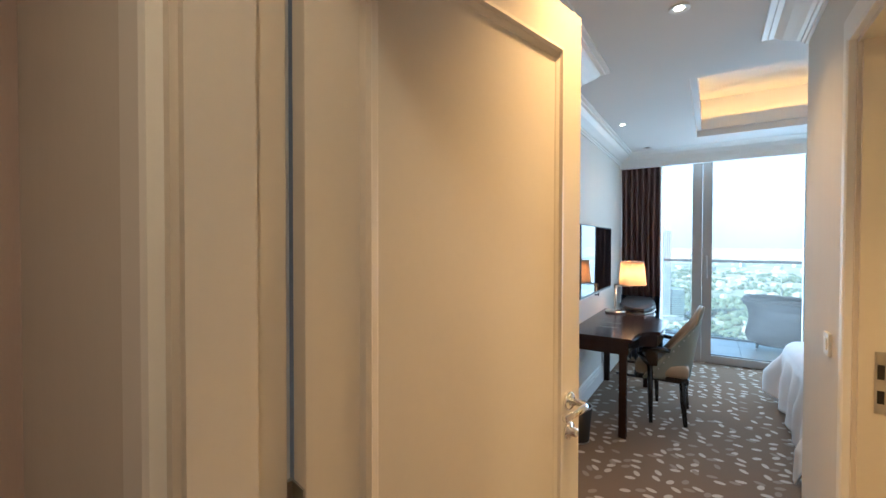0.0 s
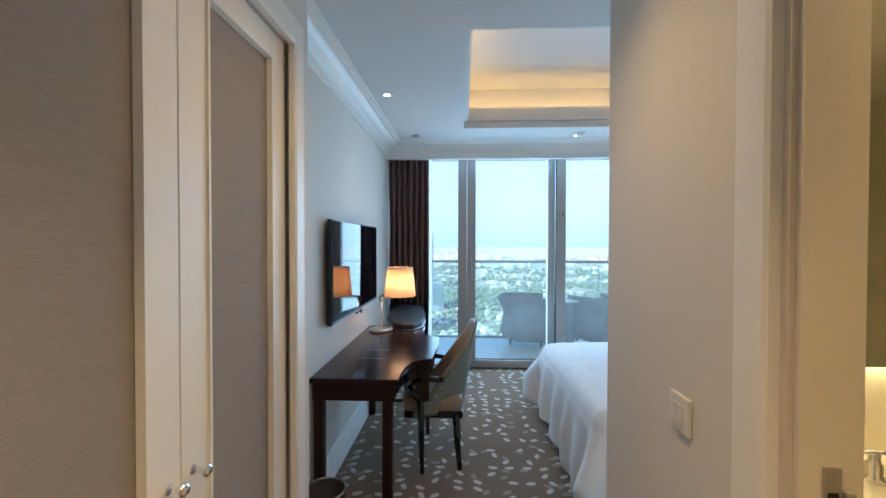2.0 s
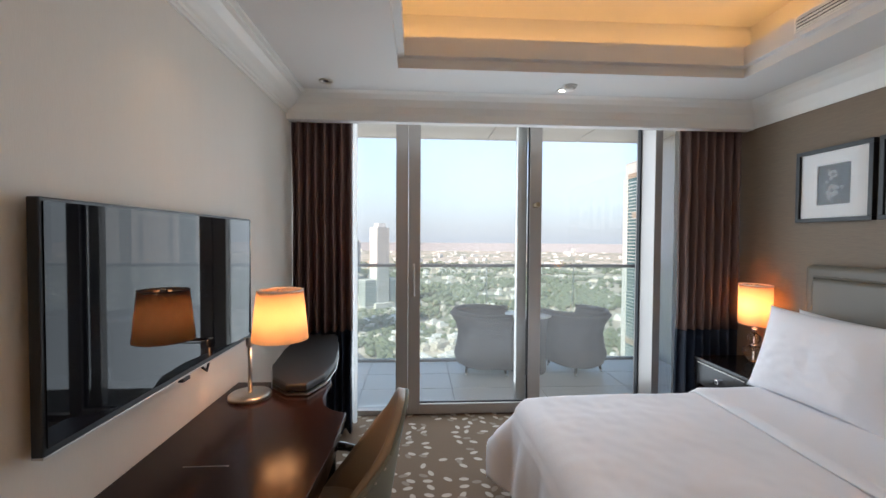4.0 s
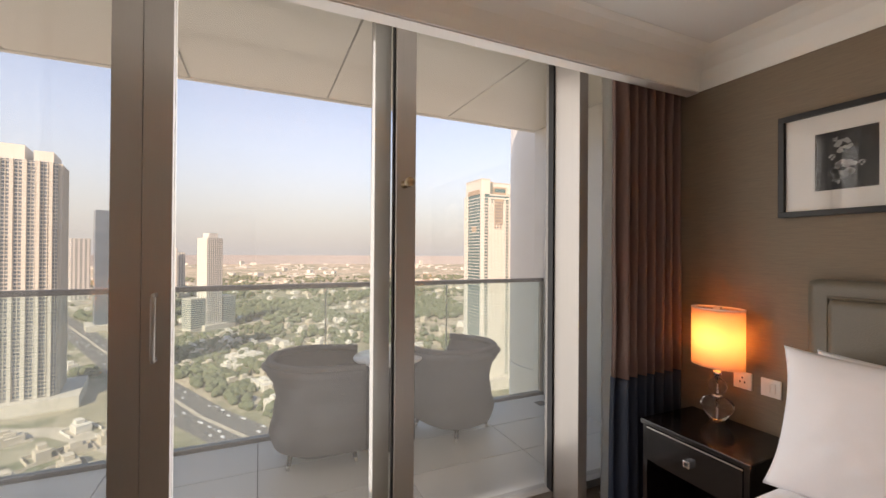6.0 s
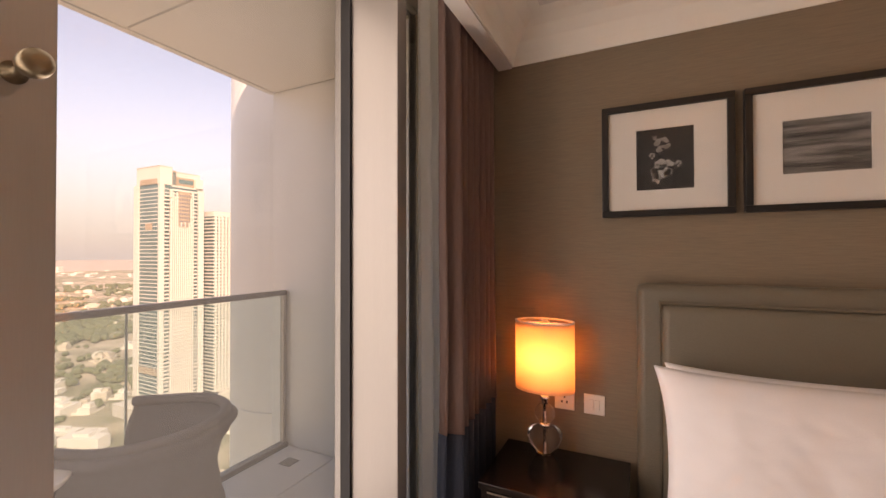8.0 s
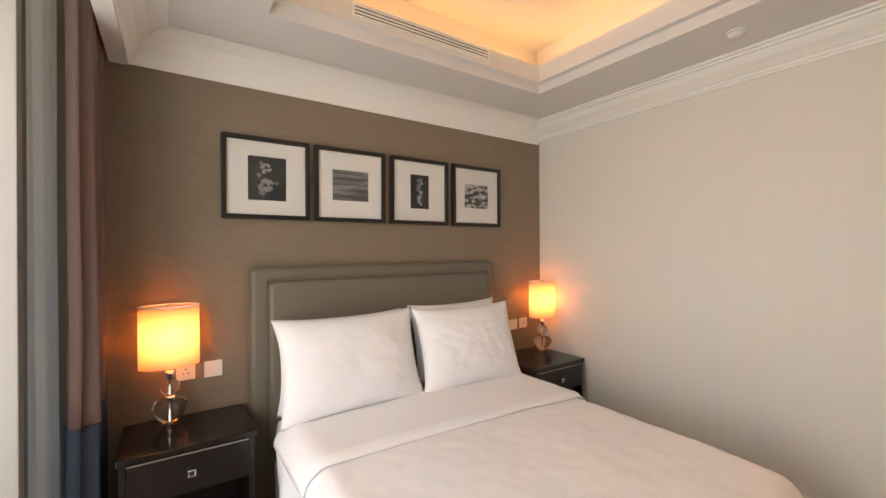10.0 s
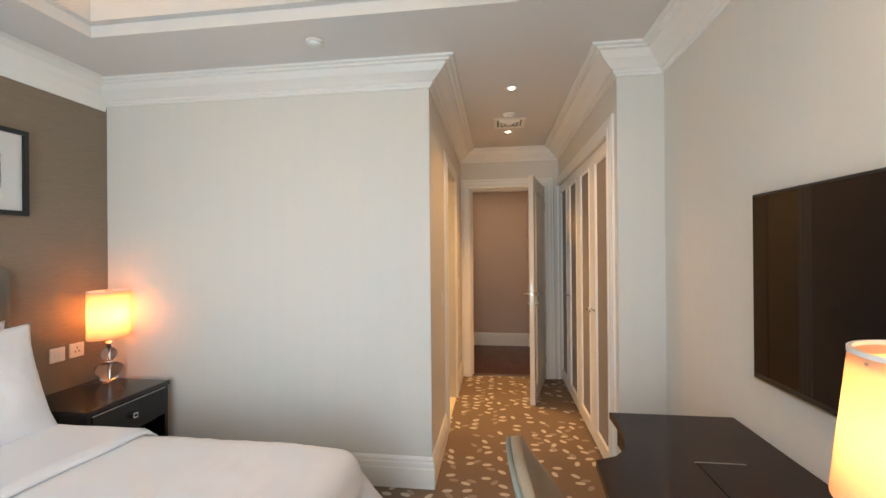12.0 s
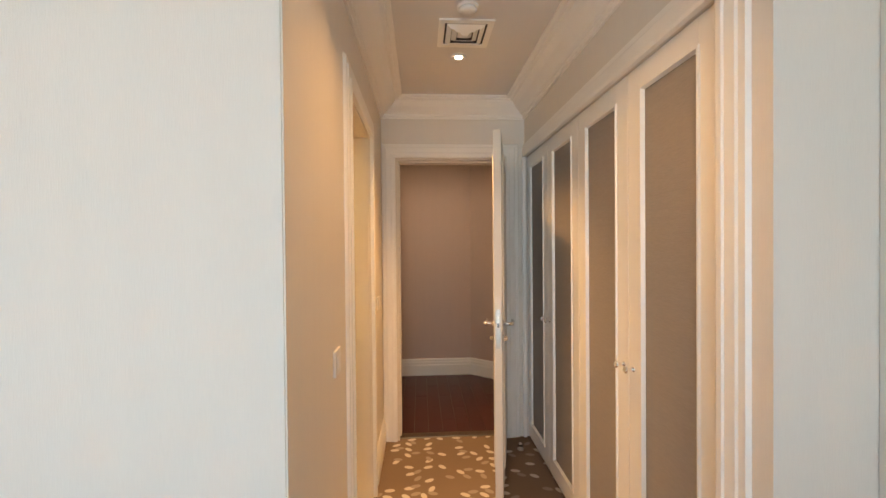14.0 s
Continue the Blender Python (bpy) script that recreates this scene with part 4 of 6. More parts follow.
def picture(yc, kind, label):
    m = pose(XH, yc, 1.895, 0, 0, -90)
    p = thing("framed_picture", m, label, "picture", "pictures over the bed")
    w, h, f = 0.239, 0.235, 0.026
    fr = bmesh.new()
    for r in ((-w, w, -0.034, -0.002, h - f, h), (-w, w, -0.034, -0.002, -h, -h + f), (-w, -w + f, -0.034, -0.002, -h + f, h - f), (w - f, w, -0.034, -0.002, -h + f, h - f)):
        box(fr, *r, bevel=0.003)
    part("frame", fr, FRAMEBLACK, p, "plain black wooden frame")
    iw, ih = {"flowers": (0.104, 0.126), "horizon": (0.122, 0.098), "vine": (0.078, 0.122), "clouds": (0.120, 0.092)}[kind]
    bm = boxes((-w + f, -iw, -0.018, -0.008, -h + f, h - f), (iw, w - f, -0.018, -0.008, -h + f, h - f), (-iw, iw, -0.018, -0.008, ih, h - f), (-iw, iw, -0.018, -0.008, -h + f, -ih))
    part("mount", bm, MOUNT, p, "white mat board")
    pr = {"flowers": PRINTDARK, "horizon": HORIZON, "vine": PRINTDARK, "clouds": CLOUDS}[kind]
    art = part("print", boxes((-iw - 0.004, iw + 0.004, -0.012, -0.006, -ih - 0.004, ih + 0.004)), pr, p, {"flowers": "dark print with pale blossoms", "horizon": "grey print of layered haze", "vine": "dark print with a pale flower stem", "clouds": "mottled grey print"}[kind])
    if kind in ("flowers", "vine"):
        b = bmesh.new()
        if kind == "flowers":
            for cx, cz, r, n in ((-0.01, 0.065, 0.030, 16), (-0.005, -0.045, 0.038, 22), (-0.045, 0.02, 0.014, 9), (0.05, -0.02, 0.014, 9), (-0.03, -0.085, 0.016, 8), (-0.035, 0.09, 0.010, 6)):
                flower(b, cx, cz, r, n, n)
        else:
            for k in range(9):
                flower(b, 0.012 * math.sin(k * 1.7), 0.085 - k * 0.021, 0.016, 8, k)
        part("blossoms", moved(b, (0, -0.0125, 0)), PRINTPALE, art)
    pg = part("glazing", boxes((-w + f, w - f, -0.024, -0.021, -h + f, h - f)), PICGLASS, p, "clear picture glass")
    pg.visible_shadow = False
    return p


def art_mat(name, ramp, scale, stretch):
    m = mat(name, (0.2, 0.2, 0.2), 0.7, grain=0.02)
    nt = m.node_tree
    tc, mp, nz, rp = (nt.nodes.new("ShaderNode" + k) for k in ("TexCoord", "Mapping", "TexNoise", "ValToRGB"))
    mp.inputs["Scale"].default_value = stretch
    nz.inputs["Scale"].default_value, nz.inputs["Detail"].default_value = scale, 6
    nt.links.new(tc.outputs["Object"], mp.inputs[0])
    nt.links.new(mp.outputs[0], nz.inputs["Vector"])
    nt.links.new(nz.outputs["Fac"], rp.inputs[0])
    while len(rp.color_ramp.elements) < len(ramp):
        rp.color_ramp.elements.new(0.5)
    for e, (p, c) in zip(rp.color_ramp.elements, ramp):
        e.position, e.color = p, (c, c * 0.97, c * 0.94, 1)
    nt.links.new(rp.outputs[0], nt.nodes["Principled BSDF"].inputs["Base Color"])
    return m


HORIZON = art_mat("haze_print", ((0.25, 0.02), (0.45, 0.10), (0.6, 0.30), (0.75, 0.12)), 5, (0.6, 1, 7))
CLOUDS = art_mat("mottled_print", ((0.35, 0.02), (0.48, 0.10), (0.55, 0.45), (0.7, 0.6)), 26, (0.7, 1, 1.6))
picture(2.277, "flowers", "black-framed print of pale blossoms on a dark ground")
picture(1.771, "horizon", "black-framed print of grey layered haze")
picture(1.252, "vine", "black-framed print of a pale flower stem on black")
picture(0.730, "clouds", "black-framed print of mottled grey shapes")


# ---- curtains ----
def curtain(name, xa, ya, xb, yb, folds, z0, z1, material, label, band=None, depth=0.05, seed=0):
    c = thing(name, ((xa + xb) / 2, (ya + yb) / 2, 0), label, "curtain")
    mx, my = (xa + xb) / 2, (ya + yb) / 2
    way = Vector((xb - xa, yb - ya)).normalized()
    nrm = Vector((-way.y, way.x))

    def at(u, v, a, b):
        z = a + v * (b - a)
        sag = 0.35 + 0.65 * (1 - (z - z0) / (z1 - z0)) * 0.4 + 0.3
        w = depth * sag * (math.sin(u * folds * 2 * math.pi + 0.6 * noise2(u * 3, z * 0.7, seed)) + 0.35 * noise2(u * folds * 1.7, z * 0.5, seed + 2))
        s = 0.012 * noise2(u * 4, z * 1.5, seed + 5)
        return Vector((xa + (xb - xa) * u + nrm.x * w + way.x * s - mx, ya + (yb - ya) * u + nrm.y * w + way.y * s - my, z))

    n = int(folds * 14)
    if band:
        part("upper_panel", sheet(n, 14, lambda u, v: at(u, v, band, z1), 0.003), material, c, "", True)
        part("navy_band", sheet(n, 8, lambda u, v: at(u, v, z0, band), 0.003), NAVY, c, "navy lower band", True)
    else:
        part("voile", sheet(n, 14, lambda u, v: at(u, v, z0, z1)), material, c, "", True)
    part("track", boxes((min(xa, xb) - mx, max(xa, xb) - mx, -0.012, 0.012, z1, z1 + 0.02)), WHITEPLASTIC, c)
    return c


curtain("curtain", XT + 0.015, 3.00, -0.905, 3.09, 7, 0.015, 2.60, CURTAIN, "mauve-brown curtain with a navy lower band, drawn open", 0.815, 0.055, 1)
curtain("curtain", 1.705, 3.035, XH - 0.015, 3.045, 7, 0.015, 2.60, CURTAIN, "mauve-brown curtain with a navy lower band, drawn open", 0.815, 0.055, 4)
curtain("sheer_curtain", XT + 0.05, 3.24, -0.885, 3.225, 6, 0.02, 2.62, SHEER, "white voile sheer curtain, drawn open", None, 0.028, 6)
curtain("sheer_curtain", 1.745, 3.165, 2.04, 3.165, 4, 0.02, 2.62, SHEER, "white voile sheer curtain, drawn open", None, 0.028, 8)

# ---- television ----
tv = thing("television", (XT - 0.018, 1.51, 1.322), "large black flat television on a wall bracket", "television")
part("screen", boxes((0.0745, 0.078, -0.608, 0.608, -0.305, 0.304)), SCREEN, tv, "dark glossy screen")
part("bezel", boxes((0.045, 0.0745, -0.618, 0.618, -0.325, 0.314), bevel=0.004), BLACKPLASTIC, tv)
part("lower_edge", boxes((0.046, 0.0755, -0.618, 0.618, -0.331, -0.325), bevel=0.001), NICKEL, tv, "silver lower edge")
part("back_case", boxes((0.022, 0.045, -0.42, 0.42, -0.25, 0.22), bevel=0.01), BLACKPLASTIC, tv)
part("bracket", boxes((0.018, 0.023, -0.20, 0.20, -0.15, 0.15)), BLACKPLASTIC, tv)
part("sensor", boxes((0.050, 0.072, -0.02, 0.03, -0.352, -0.336), bevel=0.003), BLACKPLASTIC, tv)
part("cable", tube([(0.02, 0.18, -0.30), (0.03, 0.20, -0.36), (0.035, 0.23, -0.385), (0.03, 0.255, -0.36), (0.02, 0.25, -0.30)], 0.006, 8), BLACKPLASTIC, tv, "black cable loop", True)
part("power_cord", tube([(0.012, 0.05, -0.32), (0.010, -0.04, -0.42), (0.008, -0.16, -0.50), (0.008, -0.36, -0.545)], 0.003, 6), WHITEPLASTIC, tv, "thin white cord on the wall", True)

# ---- desk ----
desk = thing("desk", (0, 0, 0), "dark espresso wooden desk with a shaped front against the wall", "desk")
curve = [(-0.865, 0.665), (-0.868, 0.78), (-0.862, 0.90), (-0.835, 0.99), (-0.790, 1.045), (-0.715, 1.075)]
front = [(-0.700, 1.375)]
outline = [(XT + 0.004, 0.665)] + curve + front + [(x + 0.012, 2.75 - y) for x, y in reversed(curve)] + [(XT + 0.004, 2.085)]
part("top", prism(outline, 0.733, 0.762, 0.004), DARKWOOD, desk, "polished dark top with concave corners")
inner = [(XT + 0.012, 0.69)] + [(x - 0.025, y + 0.022) for x, y in curve] + [(x - 0.022, y) for x, y in front] + [(x - 0.013, 2.728 - y) for x, y in reversed(curve)] + [(XT + 0.012, 2.06)]
part("apron", prism(inner, 0.635, 0.733), DARKWOOD, desk)
for x, y in ((-0.93, 0.72), (-1.31, 0.72), (-0.925, 2.03), (-1.31, 2.03)):
    part("leg", boxes((x - 0.027, x + 0.027, y - 0.027, y + 0.027, 0.0, 0.635), bevel=0.004), DARKWOOD, desk)
part("inlay_hatch", boxes((-1.17, -1.03, 1.06, 1.26, 0.7625, 0.7640)), DARKWOOD, desk, "flush dark socket hatch")
for y in (1.055, 1.26):
    part("hatch_trim", boxes((-1.175, -1.025, y, y + 0.004, 0.7625, 0.7642)), NICKEL, desk)

# desk lamp with a swing arm
dl = thing("desk_lamp", (-1.200, 1.875, 0.762), "lit desk lamp with a nickel swing arm and cream shade", "lamp")
part("base", lathe([(0.098, 0), (0.098, 0.016), (0.092, 0.022), (0.020, 0.026)], 40), NICKEL, dl, "round brushed nickel base", True)
part("stem", tube([(0, 0, 0.022), (0, 0, 0.265)], 0.010, 14), NICKEL, dl, "", True)
part("knuckle", moved(lathe([(0.016, 0), (0.018, 0.010), (0.018, 0.034), (0.012, 0.042)], 20), (0, 0, 0.25)), NICKEL, dl, "", True)
ar = part("arm", tube([(0, 0, 0.285), (0.08, -0.035, 0.292), (0.170, -0.075, 0.30)], 0.008, 12), NICKEL, dl, "", True)
part("arm_rod", tube([(0, 0, 0.268), (0.08, -0.035, 0.276), (0.160, -0.071, 0.288)], 0.003, 8), NICKEL, ar)
part("shade_stem", tube([(0.170, -0.075, 0.285), (0.170, -0.075, 0.50)], 0.006, 10), NICKEL, dl)
ds = part("shade", moved(lathe([(0.126, 0.302), (0.103, 0.532), (0.100, 0.532), (0.123, 0.302), (0.126, 0.302)], 64, caps=False), (0.170, -0.075, 0)), SHADE, dl, "cream tapered drum shade", True)
part("shade_rim", moved(lathe([(0.1045, 0.528), (0.1045, 0.535), (0.098, 0.535), (0.098, 0.528), (0.1045, 0.528)], 64, caps=False), (0.170, -0.075, 0)), MOUNT, ds)
part("spider", tube([(0.065, -0.075, 0.520), (0.170, -0.075, 0.524), (0.275, -0.075, 0.520)], 0.003, 6), NICKEL, ds)
part("diffuser", moved(lathe([(0.0985, 0.510), (0.0985, 0.513)], 48), (0.170, -0.075, 0)), SHADE, ds, "cream fabric diffuser")
part("finial", boxes((0.156, 0.184, -0.083, -0.067, 0.520, 0.536), bevel=0.003), NICKEL, ds)
part("bulb", moved(lathe([(0.012, 0.36), (0.026, 0.39), (0.030, 0.42), (0.022, 0.445), (0.004, 0.455)], 20), (0.170, -0.075, 0)), BULB, dl, "glowing warm bulb", True)
for z in (0.365, 0.455):
    lamp("desk_bulb", "POINT", pose(-1.03, 1.80, 0.762 + z), LAMP_W * 0.36, WARM, 0.08)

# padded board beside the desk
bd = thing("ironing_board", (0, 0, 0), "dark padded board with a tapered nose standing beside the desk", "ironing board")
nose = [(-1.03, 1.875), (-0.93, 1.875), (-0.875, 2.02), (-0.868, 2.25), (-0.90, 2.50), (-0.965, 2.83), (-1.00, 2.93), (-1.25, 2.93), (-1.24, 2.50), (-1.212, 2.21), (-1.13, 1.98)]
part("pad", prism(nose, 0.780, 0.822, 0.016), BLACKLEATHER, bd, "dark brown padded cover")
part("rim", prism([(x + (0.006 if x > -1.1 else -0.004), y - (0.005 if y < 2.3 else 0)) for x, y in nose], 0.769, 0.778), NICKEL, bd, "pale metal edge")
for y0_, y1_ in ((2.30, 2.85), (2.85, 2.30)):
    part("leg", tube([(-1.10 + 0.03 * (y0_ > y1_), y0_, 0.769), (-1.10 + 0.03 * (y0_ > y1_), y1_, 0.02)], 0.011, 10), BLACKPLASTIC, bd)
    part("foot_bar", tube([(-1.26, y1_, 0.014), (-0.95, y1_, 0.014)], 0.013, 10), BLACKPLASTIC, bd)

# waste bin
bn = thing("waste_bin", (-1.21, 0.50, 0), "round dark waste bin under the desk's end", "bin")
part("body", lathe([(0.085, 0), (0.105, 0.26), (0.101, 0.26), (0.082, 0.006), (0.0, 0.006)], 36, caps=False), BLACKLEATHER, bn, "", True)
part("rim", lathe([(0.106, 0.256), (0.107, 0.264), (0.100, 0.264), (0.100, 0.256), (0.106, 0.256)], 36, caps=False), NICKEL, bn, "", True)
part("base_plate", lathe([(0.086, 0.0), (0.086, 0.01)], 36), NICKEL, bn)

# ---- desk chair, facing the wall ----
ch = thing("desk_chair", pose(-0.672, 1.40, 0, 0, 0, 1), "beige leather desk chair with a curved back and dark wooden arms", "chair")
# local: the sitter faces -x
part("seat", moved(boxes((-0.25, 0.15, -0.225, 0.225, 0.375, 0.475), bevel=0.035), (0, 0, 0)), CHAIRFAB, ch, "padded beige leather seat", True)
part("seat_frame", boxes((-0.24, 0.15, -0.215, 0.215, 0.335, 0.378), bevel=0.006), BLACKWOOD, ch)


def back_point(u, v):
    a = (u - 0.5) * 2
    z = 0.36 + v * (0.590 - 0.13 * abs(a) ** 2.6 * v)
    wide = 0.258 - 0.055 * v * v
    y = a * wide
    x = 0.145 + 0.075 * v + 0.02 * v * v - (0.050 + 0.27 * (1 - v) ** 1.3) * abs(a) ** 2.6
    return Vector((x, y, z))


def back_off(u, v, off):
    """The back's surface moved outwards along its normal."""
    e = 0.002
    p = back_point(u, v)
    n = (back_point(min(u + e, 1), v) - back_point(max(u - e, 0), v)).cross(back_point(u, min(v + e, 1)) - back_point(u, max(v - e, 0)))
    return p + n.normalized() * off


def shell_between(nu, nv, a, b):
    """A closed shell between two offsets of the back's surface."""
    bm = bmesh.new()
    g = [[[bm.verts.new(back_off(i / nu, j / nv, o)) for j in range(nv + 1)] for i in range(nu + 1)] for o in (a, b)]
    for i in range(nu):
        for j in range(nv):
            for q in g:
                bm.faces.new((q[i][j], q[i + 1][j], q[i + 1][j + 1], q[i][j + 1]))
    edge = [(i, 0) for i in range(nu)] + [(nu, j) for j in range(nv)] + [(i, nv) for i in range(nu, 0, -1)] + [(0, j) for j in range(nv, 0, -1)]
    for p, q in zip(edge, edge[1:] + edge[:1]):
        bm.faces.new((g[0][p[0]][p[1]], g[0][q[0]][q[1]], g[1][q[0]][q[1]], g[1][p[0]][p[1]]))
    bmesh.ops.recalc_face_normals(bm, faces=bm.faces)
    return bm


part("backrest", shell_between(28, 20, -0.026, 0.0), CHAIRFAB, ch, "curved beige leather inner back", True)
part("back_shell", shell_between(28, 20, 0.001, 0.014), CHAIRVEL, ch, "sage velvet outer back", True)
for s in (1, -1):
    arm = part("arm", tube([(0.02, s * 0.262, 0.605), (-0.03, s * 0.270, 0.613), (-0.10, s * 0.278, 0.618), (-0.17, s * 0.275, 0.600), (-0.205, s * 0.272, 0.560), (-0.16, s * 0.268, 0.505), (-0.12, s * 0.262, 0.47)], [0.016, 0.019, 0.021, 0.023, 0.024, 0.021, 0.019], 10), BLACKWOOD, ch, "curved dark wooden arm", True)
    part("arm_panel", moved(boxes((-0.16, -0.07, -0.012, 0.012, 0.47, 0.60), bevel=0.008), (0, s * 0.268, 0)), BLACKWOOD, arm)
    part("leg", tube([(-0.125, s * 0.258, 0.48), (-0.122, s * 0.262, 0.25), (-0.115, s * 0.272, 0.0)], [0.024, 0.021, 0.014], 8), BLACKWOOD, ch, "", True)
    part("leg", tube([(0.105, s * 0.195, 0.36), (0.112, s * 0.205, 0.18), (0.130, s * 0.22, 0.0)], [0.026, 0.022, 0.016], 8), BLACKWOOD, ch, "", True)
for s in (1, -1):
    part("piping", tube([back_off(0.5 + s * 0.5, k / 14, 0.004) for k in range(15)], 0.008, 8), CHAIRVEL, ch, "dark piped edge", True)
for k in range(9):
    for s in (1, -1):
        v = 0.06 + k * 0.10
        p0 = back_off(0.5 + s * 0.47, v, 0.014)
        part("nail_head", moved(lathe([(0.005, 0), (0.004, 0.003)], 8), Matrix.Translation(p0 + Vector((0, s * 0.004, 0))) @ pose(0, 0, 0, -90 * s, 0, 0)), NICKEL, ch)


# ---- ceiling fittings ----
def downlight(x, y, lit=True, power=5.0, angle=95):
    d = thing("downlight", (x, y, ZC), "small round recessed ceiling downlight" + ("" if lit else ", unlit"), "downlight", "ceiling downlights")
    part("ring", lathe([(0.019, 0.0), (0.044, -0.0005), (0.046, -0.005), (0.042, -0.007), (0.030, -0.004), (0.019, -0.002), (0.019, 0.0)], 32, caps=False), WHITEPLASTIC if lit else NICKEL, d, "", True)
    part("lens", moved(lathe([(0.020, -0.0032), (0.020, -0.0015)], 24), (0, 0, 0)), SPOTDISC if lit else GASKET_HOLE, d)
    if lit:
        lamp("downlight_beam", "SPOT", pose(x, y, ZC - 0.012), power, HALO if y > 0 else (1.0, 0.53, 0.18), 0.03, spot=angle)
    return d


SPOT_W = 3.0
downlight(-0.515, -0.41, True, SPOT_W * 3.5, 122)
downlight(-0.52, -1.47, True, SPOT_W * 9.8, 88)
downlight(-1.075, 1.47, True, SPOT_W * 0.5)
downlight(-1.0, 2.61, False)
downlight(0.605, 2.665, True, SPOT_W * 0.3)


def detector(x, y, r):
    s = thing("smoke_detector", (x, y, ZC), "small round white smoke detector on the ceiling", "smoke detector", "smoke detectors")
    part("base", lathe([(r, 0), (r, -0.008), (r * 0.9, -0.010)], 32), WHITEPLASTIC, s, "", True)
    part("head", lathe([(r * 0.8, -0.010), (r * 0.8, -0.020), (r * 0.55, -0.028), (r * 0.2, -0.030)], 32), WHITEPLASTIC, s, "", True)


detector(0.625, 2.585, 0.048)
detector(0.55, 0.39, 0.045)
detector(-0.515, -0.97, 0.05)

df = thing("ceiling_vent", (-0.525, -1.205, ZC), "square white multi-cone ceiling air diffuser", "vent")
part("frame", boxes((-0.135, 0.135, -0.135, -0.105, -0.008, 0), (-0.135, 0.135, 0.105, 0.135, -0.008, 0), (-0.135, -0.105, -0.105, 0.105, -0.008, 0), (0.105, 0.135, -0.105, 0.105, -0.008, 0)), TRIM, df)
# black sheet imitates the shade of the duct between the cones
part("backing", boxes((-0.105, 0.105, -0.105, 0.105, -0.002, 0.0)), GASKET_HOLE, df)
for q in (0.095, 0.066, 0.037):
    bm = bmesh.new()
    l0 = [bm.verts.new((a * q, b * q, -0.004)) for a, b in ((-1, -1), (1, -1), (1, 1), (-1, 1))]
    l1 = [bm.verts.new((a * (q - 0.022), b * (q - 0.022), -0.018)) for a, b in ((-1, -1), (1, -1), (1, 1), (-1, 1))]
    l2 = [bm.verts.new((a * (q - 0.025), b * (q - 0.025), -0.016)) for a, b in ((-1, -1), (1, -1), (1, 1), (-1, 1))]
    for a, b in ((l0, l1), (l1, l2)):
        for k in range(4):
            bm.faces.new((a[k], a[(k + 1) % 4], b[(k + 1) % 4], b[k]))
    part("cone", bm, TRIM, df)
part("centre", boxes((-0.012, 0.012, -0.012, 0.012, -0.018, -0.003)), TRIM, df)
gr = thing("air_grille", (TX1 - 0.040, 1.53, 2.698), "white linear air grille in the ceiling tray", "vent")
part("frame", boxes((-0.006, -0.001, -0.45, 0.45, 0.034, 0.042), (-0.006, -0.001, -0.45, 0.45, -0.042, -0.034), (-0.006, -0.001, -0.45, -0.44, -0.034, 0.034), (-0.006, -0.001, 0.44, 0.45, -0.034, 0.034)), TRIM, gr)
# black sheet in place of the shaded depth behind the slats
part("backing", boxes((-0.0016, -0.0008, -0.44, 0.44, -0.034, 0.034)), GASKET_HOLE, gr)
for k in range(4):
    part("slat", boxes((-0.008, -0.0018, -0.44, 0.44, -0.031 + k * 0.0175, -0.022 + k * 0.0175)), TRIM, gr)

# ---- bathroom ----
setting("wall_bath_mirror", boxes((0.122, 2.4, -0.235, -0.202, 0, 2.50)), MARBLE, "cream marble wall behind the mirror")
setting("wall_bath_back", boxes((0.122, 2.4, -2.22, -2.19, 0, 2.50), (2.37, 2.4, -2.19, -0.235, 0, 2.50)), MARBLE, "cream marble bathroom wall")
mr = thing("mirror", (0, -0.237, 0), "large wall mirror with sloped edges and a warm glow behind it", "mirror")
MX0, MX1, MZ0, MZ1, MB = 0.345, 1.75, 1.143, 2.29, 0.105
part("backing", boxes((MX0 + 0.03, MX1 - 0.03, -0.04, 0.0, MZ0 + 0.03, MZ1 - 0.03)), WHITEPLASTIC, mr)
part("mirror_glass", boxes((MX0 + MB, MX1 - MB, -0.052, -0.045, MZ0 + MB, MZ1 - MB)), MIRROR, mr, "flat silvered glass")
o = [(MX0, MZ0), (MX1, MZ0), (MX1, MZ1), (MX0, MZ1)]
i_ = [(MX0 + MB, MZ0 + MB), (MX1 - MB, MZ0 + MB), (MX1 - MB, MZ1 - MB), (MX0 + MB, MZ1 - MB)]
for k in range(4):
    j = (k + 1) % 4
    bm = bmesh.new()
    f0 = [bm.verts.new((x, y, z)) for (x, z), y in ((o[k], -0.038), (o[j], -0.038), (i_[j], -0.052), (i_[k], -0.052))]
    f1 = [bm.verts.new((v.co.x, v.co.y + 0.006, v.co.z)) for v in f0]
    bm.faces.new(f0)
    bm.faces.new(f1)
    for a in range(4):
        bm.faces.new((f0[a], f0[(a + 1) % 4], f1[(a + 1) % 4], f1[a]))
    part("bevel_strip", bm, MIRROR, mr, "tilted mirror border")
part("light_strip", boxes((MX0 + 0.035, MX1 - 0.035, -0.036, -0.012, MZ0 + 0.012, MZ0 + 0.029), (MX0 + 0.035, MX1 - 0.035, -0.036, -0.012, MZ1 - 0.029, MZ1 - 0.012), (MX0 + 0.012, MX0 + 0.029, -0.036, -0.012, MZ0 + 0.035, MZ1 - 0.035)), LEDBATH, mr, "warm light strip behind the mirror")
